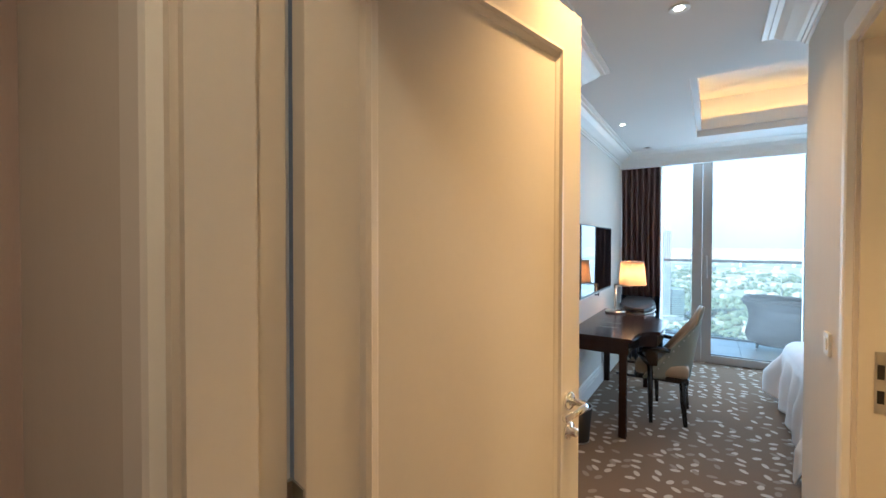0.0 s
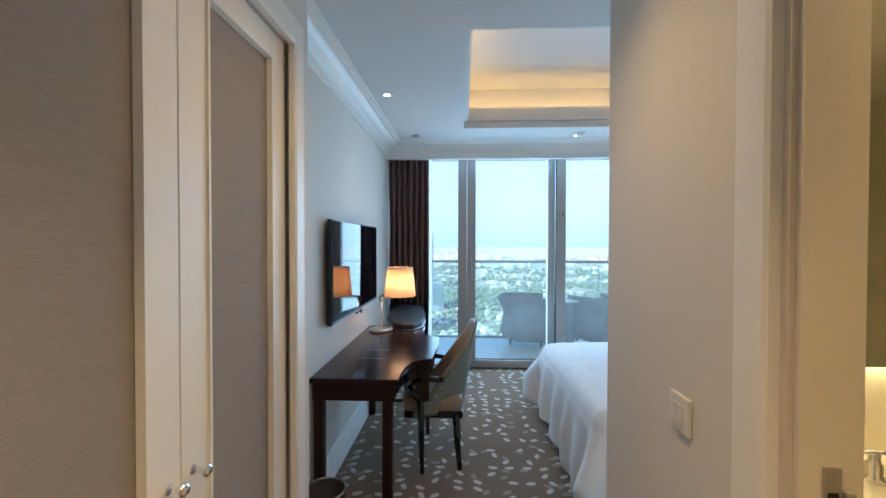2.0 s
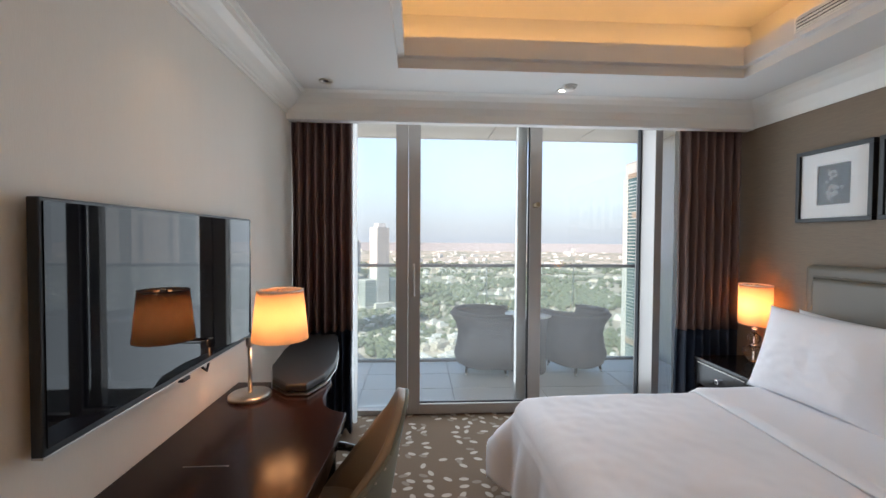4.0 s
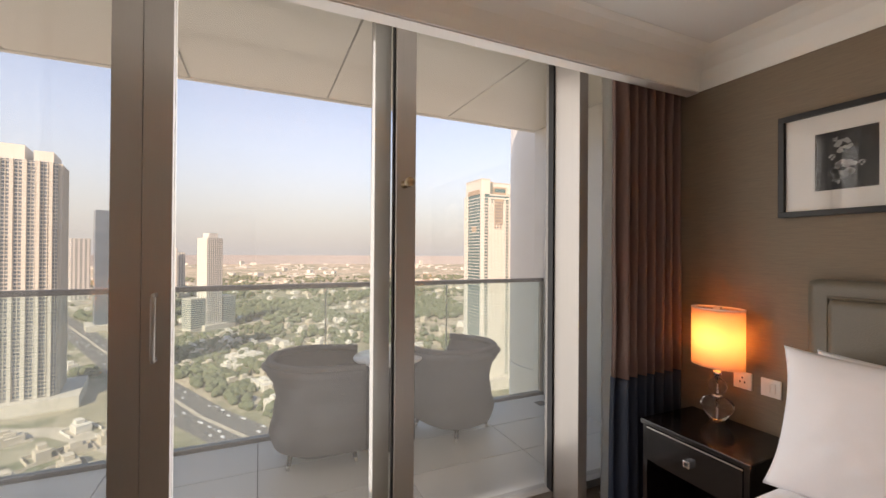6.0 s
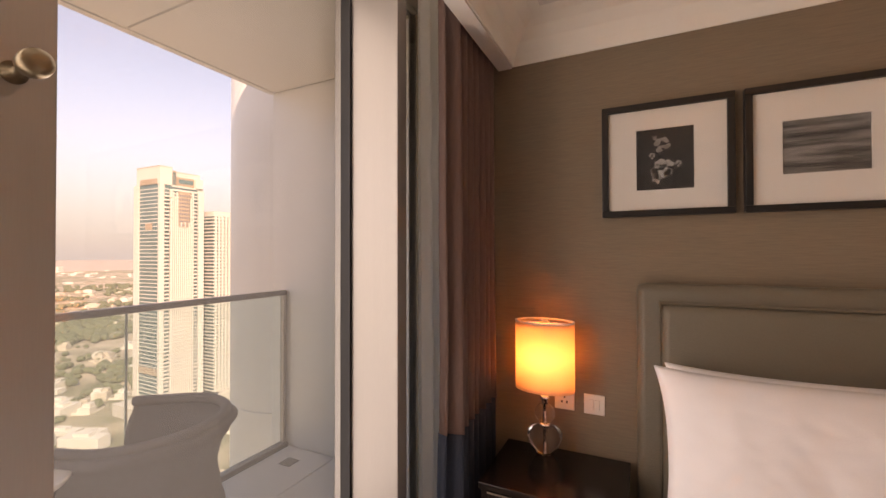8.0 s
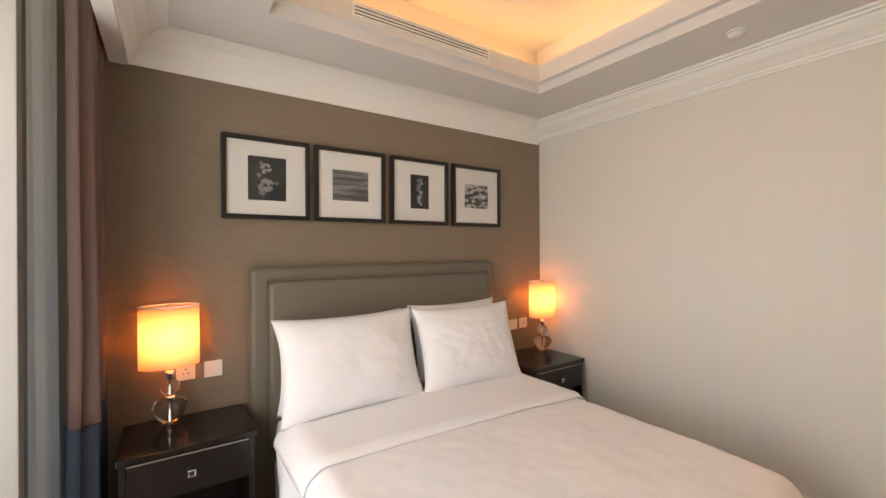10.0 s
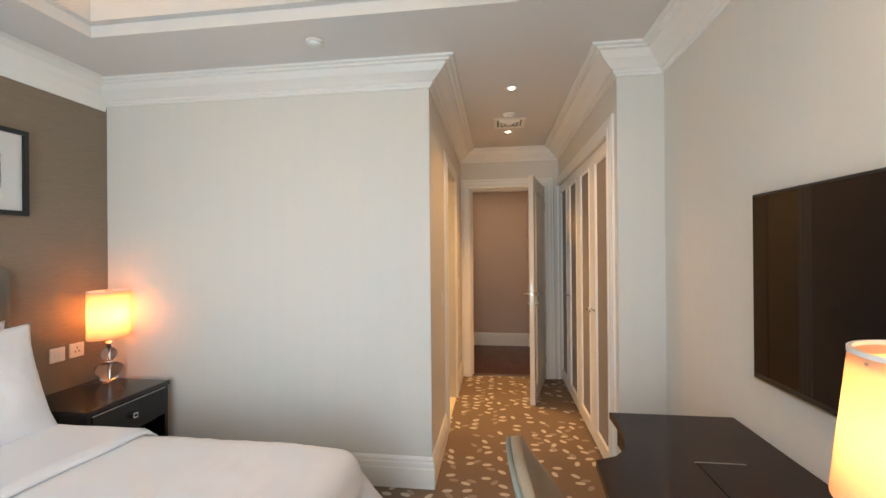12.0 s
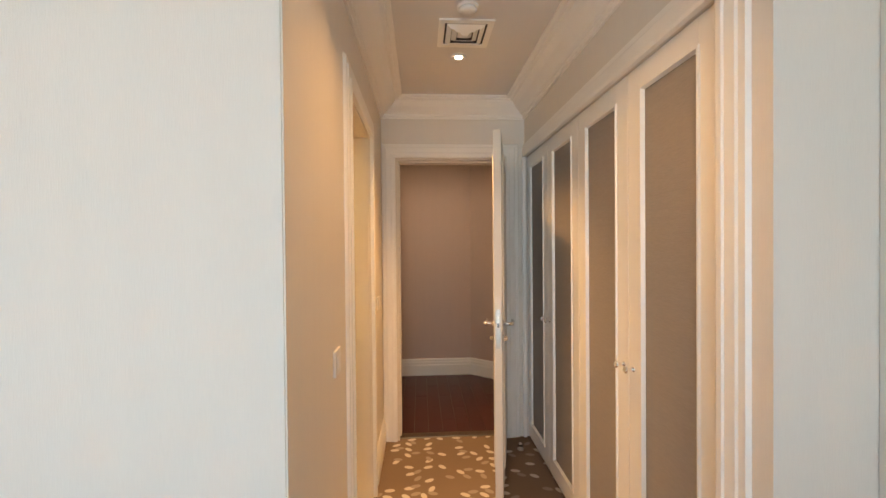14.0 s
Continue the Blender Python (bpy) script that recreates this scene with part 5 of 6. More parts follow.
setting("trim_bath_shelf", boxes((0.122, 2.37, -0.50, -0.44, 2.40, 2.495), (0.122, 2.37, -0.44, -0.236, 2.455, 2.495)), CEIL, "light cove over the mirror")
tagged(part("bath_cove_light", boxes((0.14, 2.36, -0.435, -0.42, 2.41, 2.425)), LEDBATH), "warm hidden light strip over the bathroom mirror", "light strip")
cn = thing("washstand", (0, 0, 0), "cream marble vanity counter on a dark wooden cabinet", "vanity")
edge = [(0.124, -0.62), (0.24, -0.615), (0.30, -0.63), (0.35, -0.68), (0.42, -0.74), (0.55, -0.785), (0.70, -0.80), (0.85, -0.785), (0.98, -0.74), (1.05, -0.68), (1.10, -0.63), (1.17, -0.615), (1.75, -0.62)]
part("counter", prism([(1.75, -0.238)] + [(0.124, -0.238)] + edge, 0.845, 0.88, 0.006), MARBLE, cn, "veined cream marble top")
part("cabinet", prism([(1.74, -0.24), (0.126, -0.24)] + [(x + (0.002 if x < 0.2 else 0), y + 0.035) for x, y in edge[:-1]] + [(1.74, -0.585)], 0.10, 0.845), BLACKWOOD, cn, "dark curved cabinet")
part("basin", moved(lathe([(0.0, -0.09), (0.09, -0.085), (0.16, -0.05), (0.19, -0.004), (0.20, 0.003), (0.195, 0.006), (0.182, 0.002)], 40, 1.05, 0.80, caps=False), (0.68, -0.585, 0.883)), CERAMIC, cn, "white oval basin", True)
tp = thing("basin_tap", (0.65, -0.385, 0.88), "polished chrome three-piece basin tap with a high spout", "tap")
part("spout", tube([(0, 0, 0), (0, 0, 0.19)] + [(0, -0.055 + 0.055 * math.cos(a), 0.19 + 0.055 * math.sin(a)) for a in [math.pi * k / 10 for k in range(1, 10)]] + [(0, -0.11, 0.19), (0, -0.112, 0.155)], 0.014, 14), CHROME, tp, "", True)
part("collar", lathe([(0.028, 0), (0.028, 0.012), (0.022, 0.016), (0.022, 0.06), (0.016, 0.066)], 28), CHROME, tp, "", True)
part("lift_rod", tube([(-0.022, 0, 0.075), (-0.045, 0, 0.078), (-0.052, 0, 0.082)], 0.005, 8), CHROME, tp)
for x in (-0.10, 0.10):
    hh = part("handle", moved(lathe([(0.026, 0), (0.026, 0.010), (0.018, 0.014), (0.018, 0.045), (0.013, 0.050), (0.013, 0.070)], 28), (x, 0, 0)), CHROME, tp, "", True)
    part("handle_bar", tube([(x - 0.045, 0, 0.072), (x + 0.045, 0, 0.072)], 0.006, 10), CHROME, hh, "", True)
so = thing("soap_tray", (0.30, -0.43, 0.88), "small white wrapped soap on the vanity", "soap")
part("wrapper", boxes((-0.05, 0.05, -0.03, 0.03, 0, 0.016), bevel=0.006), CERAMIC, so, "", True)
part("pink_label", boxes((-0.045, 0.045, -0.0315, -0.0295, 0.005, 0.011)), mat("pink_label", (0.55, 0.20, 0.14), 0.6), so)
sg = thing("shower_screen", (1.45, -1.60, 0), "clear glass shower door with square steel hinges", "shower screen")
for a, b in ((-0.25, -0.004), (0.004, 0.86)):
    g = part("glass_leaf", boxes((a, b, -0.005, 0.005, 0.01, 2.15)), SHOWERGLASS, sg)
    g.visible_shadow = False
for z in (0.35, 1.10, 1.99):
    part("hinge", boxes((-0.05, 0.05, -0.014, 0.014, z - 0.045, z + 0.045), bevel=0.003), NICKEL, sg, "square steel glass hinge")
lamp("bath_downlight", "SPOT", pose(0.9, -1.2, 2.49), 19.0, (1.0, 0.60, 0.22), 0.05, spot=150)
bdl = thing("downlight", (0.9, -1.2, 2.50), "small round recessed ceiling downlight", "downlight", "ceiling downlights")
part("ring", lathe([(0.030, 0.0), (0.044, -0.001), (0.046, -0.005), (0.029, -0.004)], 32, caps=False), WHITEPLASTIC, bdl, "", True)
part("lens", lathe([(0.020, -0.0032), (0.020, -0.0015)], 24), SPOTDISC, bdl)
hdl = thing("downlight", (-0.35, -2.80, 2.62), "small round recessed ceiling downlight", "downlight", "ceiling downlights")
part("ring", lathe([(0.030, 0.0), (0.044, -0.001), (0.046, -0.005), (0.029, -0.004)], 32, caps=False), WHITEPLASTIC, hdl, "", True)
part("lens", lathe([(0.020, -0.0032), (0.020, -0.0015)], 24), SPOTDISC, hdl)
lamp("hall_downlight", "SPOT", pose(-0.35, -2.80, 2.605), 10.5, (1.0, 0.68, 0.36), 0.08, spot=172)


# ---- balcony furniture ----
def tub_chair(m):
    c = thing("balcony_chair", m, "grey woven tub chair with a flared back and dark cushion", "chair", "balcony chairs")

    waist = ((0.0, 0.215), (0.06, 0.268), (0.16, 0.288), (0.36, 0.262), (0.58, 0.246), (0.78, 0.268), (0.92, 0.315), (1.0, 0.350))

    def shell(u, v, off=0.0):
        """Half round at the back, then two straight arms."""
        for (v0, r0), (v1, r1) in zip(waist, waist[1:]):
            if v <= v1:
                break
        k = (v - v0) / (v1 - v0)
        flare = r0 + (r1 - r0) * k * k * (3 - 2 * k) + off
        s = 2 * u - 1
        turn = max(-1.0, min(1.0, s / 0.66)) * math.pi / 2
        ahead = max(0.0, abs(s) - 0.66) / 0.34
        z = 0.115 + v * (0.578 - 0.02 * abs(s) ** 2)
        side = flare * (1 - 0.10 * ahead)
        return Vector((side * math.sin(turn), -flare * math.cos(turn) + 0.30 * ahead, z))

    part("shell", sheet(56, 18, lambda u, v: shell(u, v), 0.045), WICKER, c, "grey woven shell", True)
    part("shell_rim", tube([shell(k / 40, 1.0, -0.02) for k in range(41)], 0.026, 10), WICKER, c, "", True)
    part("seat_base", moved(lathe([(0.16, 0.105), (0.21, 0.115), (0.232, 0.20), (0.21, 0.32)], 36, 1.0, 1.18), (0, 0.05, 0)), WICKER, c, "", True)
    part("cushion", moved(lathe([(0.17, 0.30), (0.212, 0.31), (0.22, 0.36), (0.20, 0.40), (0.05, 0.415)], 36, 1.0, 1.2), (0, 0.06, 0)), CUSHION, c, "charcoal seat cushion", True)
    for x, y in ((-0.17, -0.17), (0.17, -0.17), (-0.17, 0.22), (0.17, 0.22)):
        lg = part("leg", tube([(x, y, 0.16), (x * 1.12, y * 1.12, 0.030)], [0.020, 0.015], 10), BLACKPLASTIC, c, "", True)
        part("leg_tip", tube([(x * 1.12, y * 1.12, 0.030), (x * 1.16, y * 1.16, 0.0)], [0.015, 0.012], 10), NICKEL, lg, "", True)
    return c


first = tub_chair(pose(0.355, 4.47, 0.03, 0, 0, -97))
copy_thing(first, pose(1.44, 4.47, 0.03, 0, 0, 24))
bt = thing("balcony_table", (0.87, 4.46, 0.03), "round grey woven balcony table with a white glass top", "table")
part("drum", lathe([(0.20, 0.0), (0.21, 0.02), (0.20, 0.35), (0.215, 0.56), (0.235, 0.625), (0.23, 0.635)], 40), WICKER, bt, "grey woven drum base", True)
part("table_top", lathe([(0.262, 0.635), (0.267, 0.64), (0.267, 0.652), (0.262, 0.657)], 48), CERAMIC, bt, "pale round glass top", True)

# ---- pieces of the floors ----
plank = None
xs = [-1.55 + 0.115 * k for k in range(24)]
for k, x in enumerate(xs):
    for j in range(3):
        y = -2.575 - 0.55 * j - (0.275 if k % 2 else 0.0)
        if plank is None:
            plank = mesh_of("plank", boxes((-0.0565, 0.0565, -0.274, 0.274, -0.012, 0.0), bevel=0.0015), FLOORWOOD)
            short = mesh_of("plank", boxes((-0.0565, 0.0565, -0.1365, 0.1365, -0.012, 0.0), bevel=0.0015), FLOORWOOD)
        p = new("plank", plank)
        p.parent = floor_hall
        p.location = (x, y, -0.0005 * ((k * 7 + j) % 3))
        if k % 2 and j == 0:
            p = new("plank", short)
            p.parent = floor_hall
            p.location = (x, -2.4375, 0)
tile = mesh_of("tile", boxes((-0.445, 0.445, -0.220, 0.220, 0.018, 0.030), bevel=0.002), TILE)
for k in range(7):
    for j in range(3):
        p = new("tile", tile)
        p.parent = floor_balc
        p.location = (2.195 - 0.896 * k, 3.70 + 0.447 * j, 0)


# ---- the city far below ----
GZ = -150.0


def polar(az, dist):
    return dist * math.sin(radians(az)), 1.5 + dist * math.cos(radians(az))


def ground_mat():
    m = mat("city_ground", (0.36, 0.30, 0.22), 0.95, grain=0.1, scale=0.05)
    nt = m.node_tree
    bs = nt.nodes["Principled BSDF"]
    tc = nt.nodes.new("ShaderNodeTexCoord")
    a, b, c = (nt.nodes.new("ShaderNodeTexNoise") for _ in range(3))
    for n, s, d in ((a, 0.0035, 4), (b, 0.02, 5), (c, 0.12, 3)):
        n.inputs["Scale"].default_value, n.inputs["Detail"].default_value = s, d
        nt.links.new(tc.outputs["Object"], n.inputs["Vector"])
    r1, r2 = (nt.nodes.new("ShaderNodeValToRGB") for _ in range(2))
    r1.color_ramp.elements[0].position, r1.color_ramp.elements[0].color = 0.40, (0.10, 0.125, 0.06, 1)
    r1.color_ramp.elements[1].position, r1.color_ramp.elements[1].color = 0.56, (0.42, 0.34, 0.25, 1)
    r2.color_ramp.elements[0].position, r2.color_ramp.elements[0].color = 0.38, (0.12, 0.13, 0.075, 1)
    r2.color_ramp.elements[1].position, r2.color_ramp.elements[1].color = 0.58, (0.50, 0.42, 0.32, 1)
    nt.links.new(a.outputs["Fac"], r1.inputs[0])
    nt.links.new(b.outputs["Fac"], r2.inputs[0])
    mx, m2 = (nt.nodes.new("ShaderNodeMix") for _ in range(2))
    for n in (mx, m2):
        n.data_type = "RGBA"
    mx.inputs[0].default_value = 0.55
    nt.links.new(r1.outputs[0], mx.inputs[6])
    nt.links.new(r2.outputs[0], mx.inputs[7])
    m2.blend_type, m2.inputs[0].default_value = "OVERLAY", 0.35
    nt.links.new(mx.outputs[2], m2.inputs[6])
    nt.links.new(c.outputs["Fac"], m2.inputs[7])
    nt.links.new(m2.outputs[2], bs.inputs["Base Color"])
    return m


bm = bmesh.new()
bmesh.ops.create_circle(bm, cap_ends=True, segments=96, radius=4900)
setting("ground", moved(bm, (0, 0, GZ)), ground_mat(), "sandy plain with parks and villas far below")
# distance haze is put into this base colour to meet the horizon sky
FARHAZE = mat("far_desert_haze", (0.30, 0.28, 0.28), 1.0, grain=0.06, scale=0.02, blotch=0.05, blotch_scale=0.004, stretch=(1, 1, 6))
bm = sheet(60, 1, lambda u, v: Vector((4840 * math.sin(radians(-75 + 150 * u)), 4840 * math.cos(radians(-75 + 150 * u)), GZ + v * (98 + 5 * noise2(u * 60, 1)))))
setting("backdrop", bm, FARHAZE, "hazy far edge of the desert plain")

ASPHALT = mat("asphalt", (0.13, 0.125, 0.12), 0.9, grain=0.1, scale=0.3)
SANDROAD = mat("pale_road", (0.44, 0.39, 0.32), 0.95, grain=0.08, scale=0.2)
PALE = mat("white_render", (0.60, 0.56, 0.50), 0.8, grain=0.05, scale=0.3)
CREAM = mat("cream_render", (0.48, 0.42, 0.34), 0.8, grain=0.05, scale=0.3)
TEALGLASS = mat("teal_glass", (0.10, 0.19, 0.19), 0.15, 0.3, grain=0.15, scale=0.4)
GREYGLASS = mat("grey_glass", (0.16, 0.20, 0.24), 0.2, 0.3, grain=0.15, scale=0.3)
CONCRETE = mat("warm_concrete", (0.50, 0.46, 0.40), 0.8, grain=0.05, scale=0.3)
FOLIAGE = mat("tree_foliage", (0.115, 0.13, 0.072), 0.9, grain=0.35, scale=0.5, blotch=0.35, blotch_scale=0.02)


def strip(name, pts, width, material, label, z, category="road"):
    bm = bmesh.new()
    ps = [Vector(p) for p in pts]
    rows = []
    for i, p in enumerate(ps):
        w = (ps[min(i + 1, len(ps) - 1)] - ps[max(i - 1, 0)]).normalized()
        n = Vector((-w.y, w.x)) * width / 2
        rows.append((bm.verts.new((*(p + n), z)), bm.verts.new((*(p - n), z))))
    for a, b in zip(rows, rows[1:]):
        bm.faces.new((a[0], a[1], b[1], b[0]))
    return setting(name, bm, material, label, category=category)


HW = [(-560, 1480), (-330, 1010), (-171, 679), (-107, 545), (-47, 428), (2, 351), (60, 240), (110, 150)]
strip("road_highway", HW, 44, ASPHALT, "broad city highway with traffic", GZ + 0.3)
strip("road_median", HW, 4, SANDROAD, "planted median of the highway", GZ + 0.5)
strip("road_frontage", [(x + 44, y + 26) for x, y in HW], 14, SANDROAD, "pale frontage road", GZ + 0.3)
strip("road_cross", [(-30, 640), (160, 560), (420, 470), (700, 420)], 12, SANDROAD, "pale side road", GZ + 0.35)
strip("road_cross_far", [(-260, 1010), (60, 960), (480, 860), (1000, 840)], 16, SANDROAD, "pale side road", GZ + 0.35)
strip("road_ramp", [(-420, 560), (-260, 470), (-150, 440), (-60, 350), (-30, 250)], 20, SANDROAD, "pale ramp beside the tower", GZ + 0.4)


def highway_distance(x, y):
    best = 1e9
    p = Vector((x, y))
    for a, b in zip(HW, HW[1:]):
        a, b = Vector(a), Vector(b)
        t = max(0, min(1, (p - a).dot(b - a) / (b - a).length_squared))
        best = min(best, (p - a - t * (b - a)).length)
    return best


def stuff(name, verts, faces, material, label, category):
    me = bpy.data.meshes.new(name)
    me.from_pydata(verts, [], faces)
    me.materials.append(material)
    return tagged(new(name, me), label, category, "", "stuff")


rnd = random.Random(5)
bm = bmesh.new()
bmesh.ops.create_icosphere(bm, subdivisions=2, radius=1)
bm.verts.ensure_lookup_table()
ICO = [v.co.copy() for v in bm.verts]
ICOF = [[v.index for v in f.verts] for f in bm.faces]
bm.free()
CUBEF = ((0, 1, 2, 3), (7, 6, 5, 4), (0, 4, 5, 1), (1, 5, 6, 2), (2, 6, 7, 3), (3, 7, 4, 0))


def add_block(verts, faces, cx, cy, w, d, z0, z1, turn):
    n = len(verts)
    c, s = math.cos(turn), math.sin(turn)
    for z in (z0, z1):
        for a, b in ((-1, -1), (-1, 1), (1, 1), (1, -1)):
            x, y = a * w / 2, b * d / 2
            verts.append((cx + x * c - y * s, cy + x * s + y * c, z))
    faces.extend([n + i for i in f] for f in CUBEF)


TOWERS = ((225, 410, 75), (-205, 525, 95), (-85, 905, 60), (-260, 980, 50))
tv_, tf_ = [], []
count = 0
for _ in range(60000):
    if count >= 8500:
        break
    az, dist = rnd.uniform(-32, 46), 230 + 2300 * rnd.random() ** 1.5
    x, y = polar(az, dist)
    if highway_distance(x, y) < 30 or any((x - a) ** 2 + (y - b) ** 2 < c * c for a, b, c in TOWERS):
        continue
    green = noise2(x * 0.006, y * 0.006, 2) + 0.5 * noise2(x * 0.02, y * 0.02, 7) + (0.12 if 560 < dist < 1300 else -0.05)
    if green < rnd.uniform(-0.18, 0.42):
        continue
    r = rnd.uniform(2.8, 6.2) * (1 + 0.5 * (dist > 900))
    n = len(tv_)
    for v in ICO:
        k = 1 + 0.35 * noise2(v.x * 1.7 + x, v.y * 1.7 + y, v.z * 1.7)
        tv_.append((x + v.x * r * k, y + v.y * r * k, GZ + r * 0.75 + v.z * r * 0.8 * k))
    tf_.extend([n + i for i in f] for f in ICOF)
    count += 1
stuff("tree_canopy", tv_, tf_, FOLIAGE, "scattered green tree crowns of the parks below", "trees")

for name, material, label, amount, seed in (("villa_district", PALE, "white flat-roofed villas and walls among the trees", 270, 3), ("house_district", CREAM, "sand-coloured low houses among the trees", 400, 8)):
    rv, vv, vf = random.Random(seed), [], []
    n = 0
    for _ in range(9000):
        if n >= amount:
            break
        az, dist = rv.uniform(-32, 46), 260 + 1900 * rv.random() ** 1.5
        x, y = polar(az, dist)
        if highway_distance(x, y) < 42 or any((x - a) ** 2 + (y - b) ** 2 < c * c for a, b, c in TOWERS):
            continue
        if noise2(x * 0.004, y * 0.004, 12) < rv.uniform(-0.5, 0.2):
            continue
        w, d, h, t = rv.uniform(8, 17), rv.uniform(7, 14), rv.uniform(4.5, 8), 0.5 + 0.15 * rv.random() + (1.571 if rv.random() < 0.5 else 0)
        if dist > 1500:
            w, d, h = w * 2.2, d * 1.5, h * 1.3
        add_block(vv, vf, x, y, w, d, GZ, GZ + h, t)
        add_block(vv, vf, x + rv.uniform(-3, 3), y + rv.uniform(-3, 3), w * 0.55, d * 0.6, GZ + h, GZ + h + 3.2, t)
        if dist < 900:
            q = max(w, d) * 0.8
            for dx, dy, ww, dd in ((q, 0, 0.5, 2 * q), (-q, 0, 0.5, 2 * q), (0, q, 2 * q, 0.5)):
                add_block(vv, vf, x + dx * math.cos(t) - dy * math.sin(t), y + dx * math.sin(t) + dy * math.cos(t), ww, dd, GZ, GZ + 2.4, t)
        n += 1
    stuff(name, vv, vf, material, label, "houses")

# traffic on the highway
CARPAINT = mat("car_paint", (0.45, 0.45, 0.46), 0.3, 0.2, random=0.7)
car_body = mesh_of("car_body", boxes((-0.9, 0.9, -2.2, 2.2, 0.35, 0.95), (-0.8, 0.8, -1.3, 1.2, 0.95, 1.45), bevel=0.15), CARPAINT)
rv = random.Random(11)
for k in range(90):
    t = rv.random()
    i = 1 + int(t * 5.2)
    a, b = Vector(HW[i]), Vector(HW[i + 1])
    w = (b - a).normalized()
    p = a + (b - a) * rv.random() + Vector((-w.y, w.x)) * rv.choice((-19, -15, -11, -7, 7, 11, 15, 19))
    c = tagged(new("car", car_body), "small car in the highway traffic", "car", "traffic on the highway")
    c.matrix_basis = pose(p.x, p.y, GZ + 0.3, 0, 0, math.degrees(math.atan2(w.y, w.x)) - 90)


# ---- towers ----
def tower(name, label, az, dist, w, d, top, turn, core, slab, pitch=3.5, fins=(), fin_mat=None, crown=None, proud=0.5, slab_h=0.9):
    """A tower with glazed core, floor bands, upright fins on its faces and a crown."""
    x, y = polar(az, dist)
    t = thing(name, pose(x, y, GZ, 0, 0, turn), label, "tower")
    h = top - GZ
    part("core", boxes((-w / 2, w / 2, -d / 2, d / 2, 0, h)), core, t, "glass core")
    v, f = [], []
    k = 12.0
    while k < h - 2:
        add_block(v, f, 0, 0, w + 2 * proud, d + 2 * proud, k, k + slab_h, 0)
        k += pitch
    me = bpy.data.meshes.new("floor_bands")
    me.from_pydata(v, [], f)
    me.materials.append(slab)
    b = new("floor_bands", me)
    b.parent = t
    for face, n, fw, out in fins:
        v, f = [], []
        for i in range(n):
            s = -0.5 + (i + 0.5) / n
            if face in ("front", "back"):
                add_block(v, f, s * w, (-d / 2 - out / 2) if face == "front" else d / 2 + out / 2, fw, out, 8, h, 0)
            else:
                add_block(v, f, (-w / 2 - out / 2) if face == "left" else w / 2 + out / 2, s * d, out, fw, 8, h, 0)
        me = bpy.data.meshes.new("fins")
        me.from_pydata(v, [], f)
        me.materials.append(fin_mat or slab)
        o = new("fins", me)
        o.parent = t
    for r in crown or ():
        part("crown", boxes((r[0], r[1], r[2], r[3], h + r[4], h + r[5])), PALE, t)
    part("podium", boxes((-w * 0.8, w * 0.8, -d * 0.8, d * 0.8, 0, 11)), CONCRETE, t)
    return t


def blocks(name, rows, material, parent, label=""):
    """Many straight blocks (x0, x1, y0, y1, z0, z1) as one part."""
    v, f = [], []
    for x0, x1, y0, y1, z0, z1 in rows:
        add_block(v, f, (x0 + x1) / 2, (y0 + y1) / 2, x1 - x0, y1 - y0, z0, z1, 0)
    me = bpy.data.meshes.new(name)
    me.from_pydata(v, [], f)
    me.materials.append(material)
    o = new(name, me)
    o.parent = parent
    if label:
        tagged(o, label)
    return o


ta = tower("apartment_tower", "tall white apartment tower with balconies and teal glass", 30.4, 482, 40, 40, 66, 0, TEALGLASS, PALE, 3.5, (), PALE, (), 0.35, 0.7)
HT = 66 - GZ
ROWS = [12 + 3.5 * k for k in range(int((HT - 20) / 3.5))]
TANPANEL = mat("tan_panels", (0.36, 0.27, 0.19), 0.8, grain=0.06, scale=0.3)
blocks("pier", [(-21.2, -17.2, -21.8, -19.0, 0, HT + 2), (-11.6, -9.8, -21.6, -20, 0, HT - 4), (9.2, 10.4, -21.6, -20, 0, HT - 4), (15.2, 20.8, -21.6, -19, 0, HT - 2),
                (-20.9, -20, 12.0, 20.3, 0, HT)], PALE, ta, "white concrete pier")
blocks("fins", [(-9.2 + 1.85 * k, -8.2 + 1.85 * k, -21.4, -20, 8, HT - (34 if 3 <= k <= 8 else 6) - 5 * (k % 2)) for k in range(10)], PALE, ta)
blocks("balconies", [(x0, x1, -22.0, -20, z, z + 1.25) for z in ROWS for x0, x1 in ((-17.2, -11.6), (10.4, 15.2))], PALE, ta, "stacked white balconies")
blocks("spandrels", [(-9.6, 9.2, -20.75, -20, z, z + 1.5) for z in ROWS], PALE, ta)
blocks("tan_panel", [(-3.4, 7.6, -21.0, -20, HT - 40, HT - 5), (-20.7, -20, -8, 2, HT - 42, HT - 36), (-20.7, -20, -19, 12, 40, 46)], TANPANEL, ta, "tan wall panels")
blocks("panel_window", [(-2.6 + 2.1 * i, -1.5 + 2.1 * i, -21.2, -21, HT - 38 + 3.5 * j, HT - 36.2 + 3.5 * j) for i in range(5) for j in range(9)], GREYGLASS, ta)
blocks("crown", [(-20.6, -9.5, -20.6, 16, HT, HT + 16), (-5.5, 20.2, -16, 18, HT, HT + 13.5), (13.0, 20.4, -20.4, -16, HT - 1, HT + 9), (-9.5, 20.4, -20.4, -19.4, HT - 5, HT - 3.4), (-9.5, 20.4, -20.4, -19.4, HT - 1.4, HT)], PALE, ta, "stepped white crown")
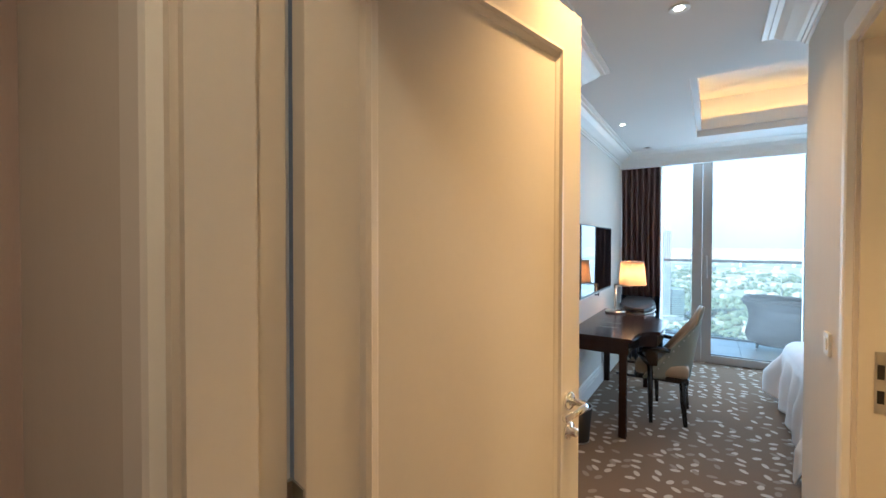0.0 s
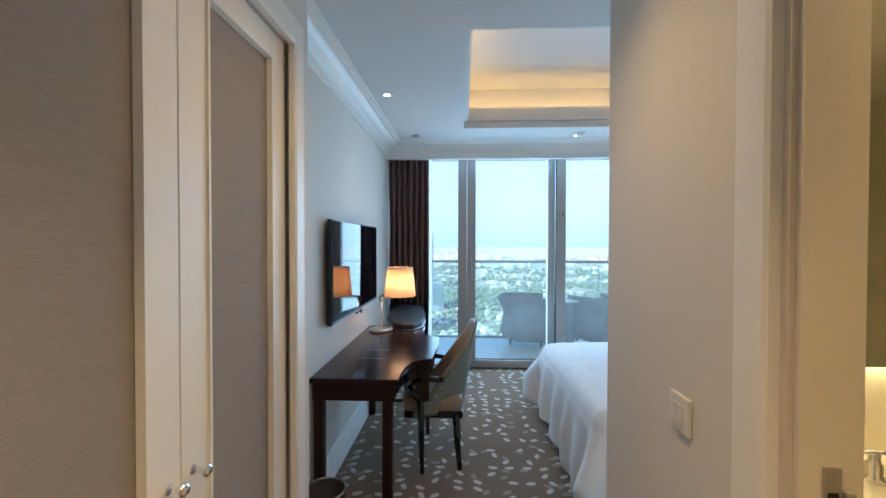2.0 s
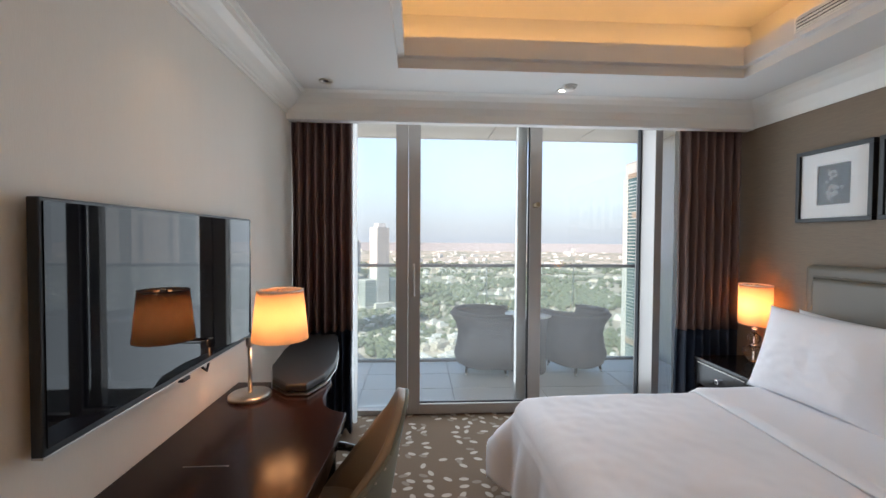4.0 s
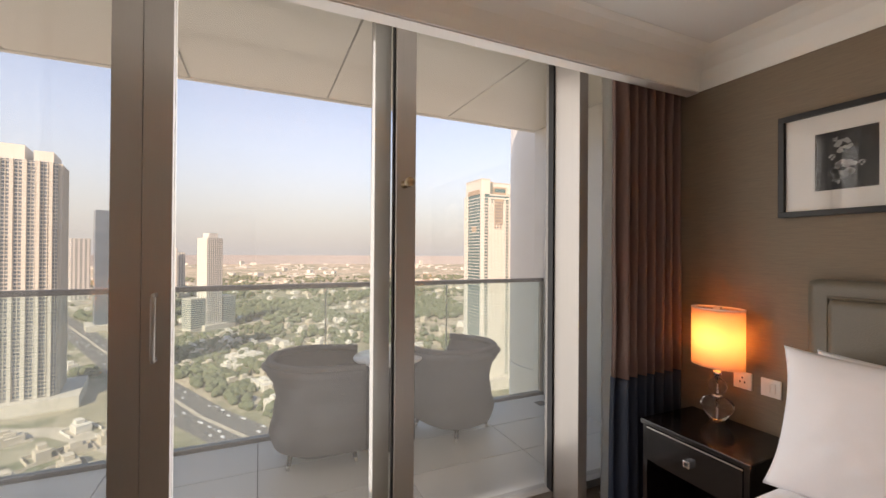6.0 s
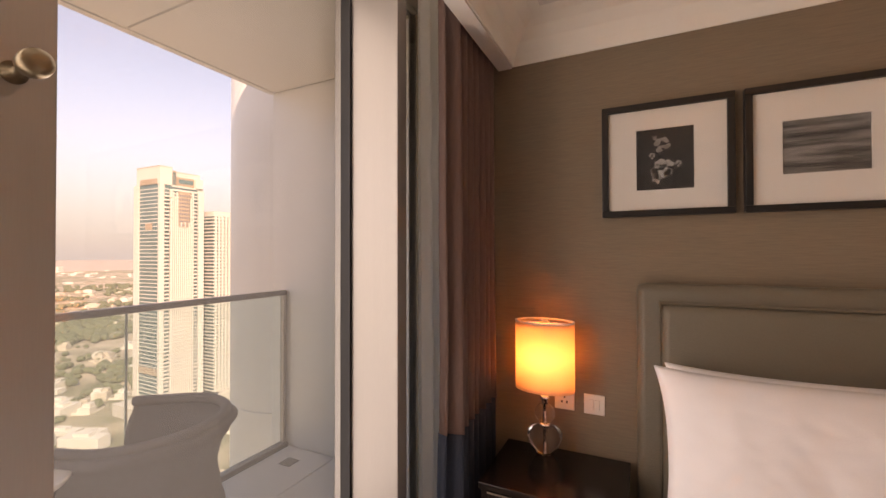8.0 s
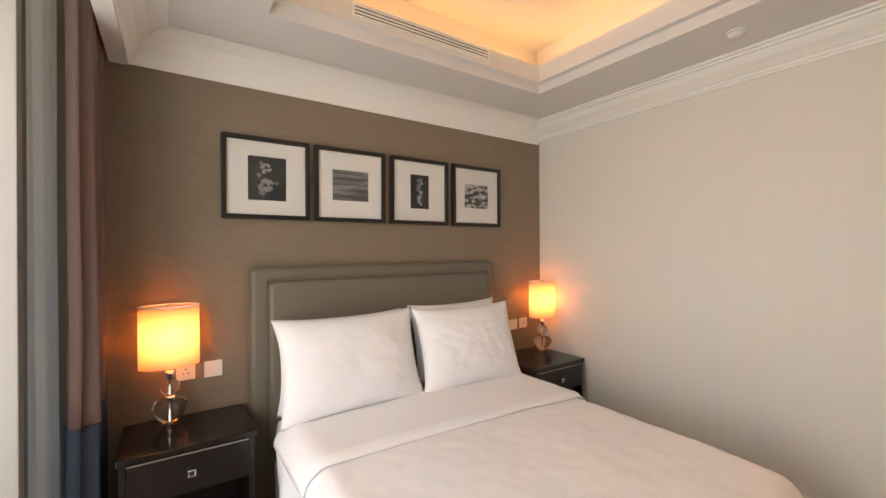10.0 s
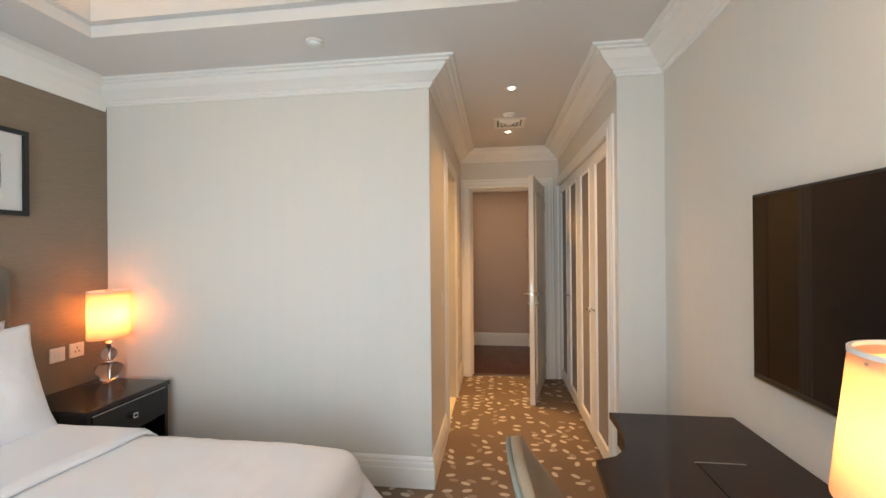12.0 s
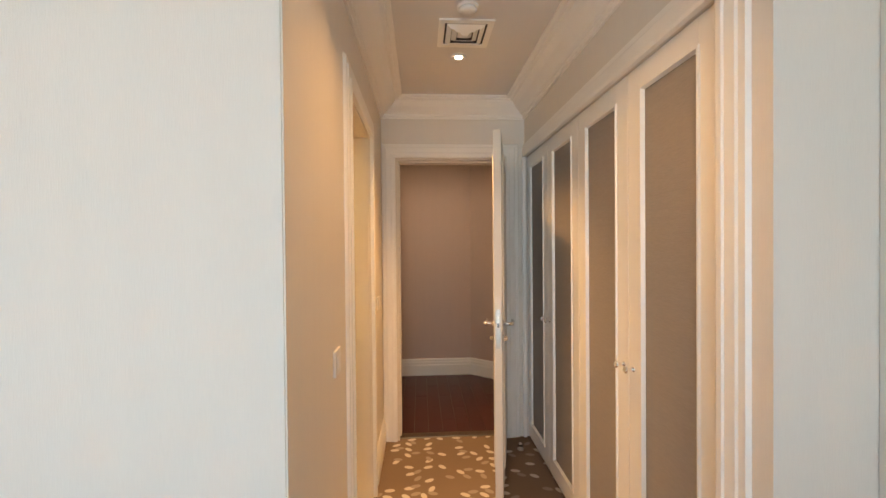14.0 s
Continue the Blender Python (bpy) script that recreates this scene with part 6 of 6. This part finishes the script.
blocks("crown_wall", [(-9.5, -5.5, -19.8, 16, HT, HT + 14), (-5.5, 13.0, -18, -16, HT, HT + 9), (-21.0, -20.6, -17, 10, HT, HT + 5)], TANPANEL, ta, "tan recessed crown wall")
blocks("crown_window", [(-2, 12, -18.3, -18, HT + 3, HT + 7)] + [(-9.0, -6.0, -20.1, -19.8, HT + 1 + 2.4 * k, HT + 2.6 + 2.4 * k) for k in range(5)], TEALGLASS, ta)
blocks("crown_rim", [(-20.9, -9.3, -20.9, 16.2, HT + 16, HT + 16.8), (-9.3, 20.4, -16.4, 18.2, HT + 13.5, HT + 14.2)], CONCRETE, ta)
tower("apartment_tower", "lower white apartment tower behind the tall one", 35.2, 500, 30, 34, 40, 0, TEALGLASS, PALE, 3.5, (("front", 8, 1.5, 1.4),), PALE, ((-15, 8, -17, 17, 0, 5),), 0.9, 1.3)
tower("ribbed_tower", "tall grey-glass tower with pale upright ribs", -22.0, 570, 62, 50, 84, 12, GREYGLASS, CONCRETE, 3.6,
      (("front", 7, 2.6, 3.0), ("right", 5, 2.6, 3.0), ("front", 22, 0.5, 1.0)), CONCRETE, ((-30, -14, -24, 20, 0, 12), (-8, 8, -24, 20, 0, 14), (14, 28, -24, 20, 0, 10)), 0.4, 1.0)
sl = tower("slab_tower", "white slab tower with a grey side and low wings", -5.5, 905, 30, 30, 24, 38, GREYGLASS, CONCRETE, 3.6,
           (("left", 7, 3.9, 1.2), ("front", 8, 0.8, 0.8)), PALE, ((-9, 9, -9, 9, 0, 9),), 0.3, 1.2)
for a, b in ((-44, -18), (18, 44)):
    part("wing", boxes((a, b, -14, 14, 0, 62)), CONCRETE, sl)
    v, f = [], []
    for k in range(14):
        add_block(v, f, (a + b) / 2, 0, 27, 29, 8 + k * 3.8, 9.4 + k * 3.8, 0)
    me = bpy.data.meshes.new("wing_bands")
    me.from_pydata(v, [], f)
    me.materials.append(TEALGLASS)
    o = new("wing_bands", me)
    o.parent = sl
tower("glass_tower", "dark blue glass office tower", -15.2, 1010, 40, 40, 74, 20, GREYGLASS, GREYGLASS, 4.0, (("front", 6, 0.8, 0.6),), GREYGLASS, (), 0.3, 0.6)
tower("glass_tower", "low blue glass office block", -11.6, 1250, 34, 34, -18, 10, GREYGLASS, GREYGLASS, 4.0, (), None, ((-10, 10, -10, 10, 0, 5),), 0.3, 0.6)
et = tower("spire_tower", "pale twin-like tower with a slanted top and thin spire", -12.0, 1450, 36, 36, 56, 45, GREYGLASS, PALE, 4.2, (("left", 3, 6, 0.8), ("front", 3, 6, 0.8)), PALE, (), 0.3, 1.4)
bm = bmesh.new()
a = [bm.verts.new(p) for p in ((-18, -18, 206), (18, -18, 206), (18, 18, 206), (-18, 18, 206), (-18, 18, 250))]
for q in ((0, 1, 2, 3), (0, 1, 4), (1, 2, 4), (2, 3, 4), (3, 0, 4)):
    bm.faces.new([a[i] for i in q])
part("slanted_top", bm, PALE, et)
part("spire", tube([(-17, 17, 248), (-17, 17, 272)], [1.5, 0.4], 6), PALE, et)
for az, dist, w, top, turn in ((-9.6, 1650, 40, 6, 20), (-8.6, 1700, 30, -8, 5), (-13.6, 1700, 36, 20, 15), (-17.5, 1500, 40, 30, 30)):
    tower("distant_tower", "pale distant high-rise on the plain", az, dist, w, w * 0.8, top, turn, GREYGLASS, PALE, 5.0, (("front", 4, w * 0.1, 0.6),), PALE, (), 0.4, 2.2)
# low far skyline on the plain
rv, vv, vf = random.Random(21), [], []
for _ in range(260):
    az, dist = rv.uniform(-34, 48), rv.uniform(2300, 4700)
    x, y = polar(az, dist)
    w, h = rv.uniform(14, 60), rv.uniform(4, 11) * (1 + 2.0 * (rv.random() < 0.12))
    add_block(vv, vf, x, y, w, rv.uniform(12, 30), GZ, GZ + h * dist / 3000, rv.uniform(0, 1.5))
stuff("far_district", vv, vf, PALE, "low pale buildings scattered over the far plain", "houses")
# large low compound beside the highway
rv, vv, vf = random.Random(33), [], []
for k in range(70):
    az, dist = rv.uniform(-3, 24), rv.uniform(330, 640)
    x, y = polar(az, dist)
    if highway_distance(x, y) < 55:
        continue
    w, d, h, t = rv.uniform(16, 38), rv.uniform(9, 16), rv.uniform(5, 10), 0.42 + (1.571 if rv.random() < 0.4 else 0)
    add_block(vv, vf, x, y, w, d, GZ, GZ + h, t)
    add_block(vv, vf, x, y, w * 0.4, d * 0.5, GZ + h, GZ + h + 2.5, t)
stuff("low_compound", vv, vf, PALE, "long white flat-roofed low buildings beside the highway", "houses")
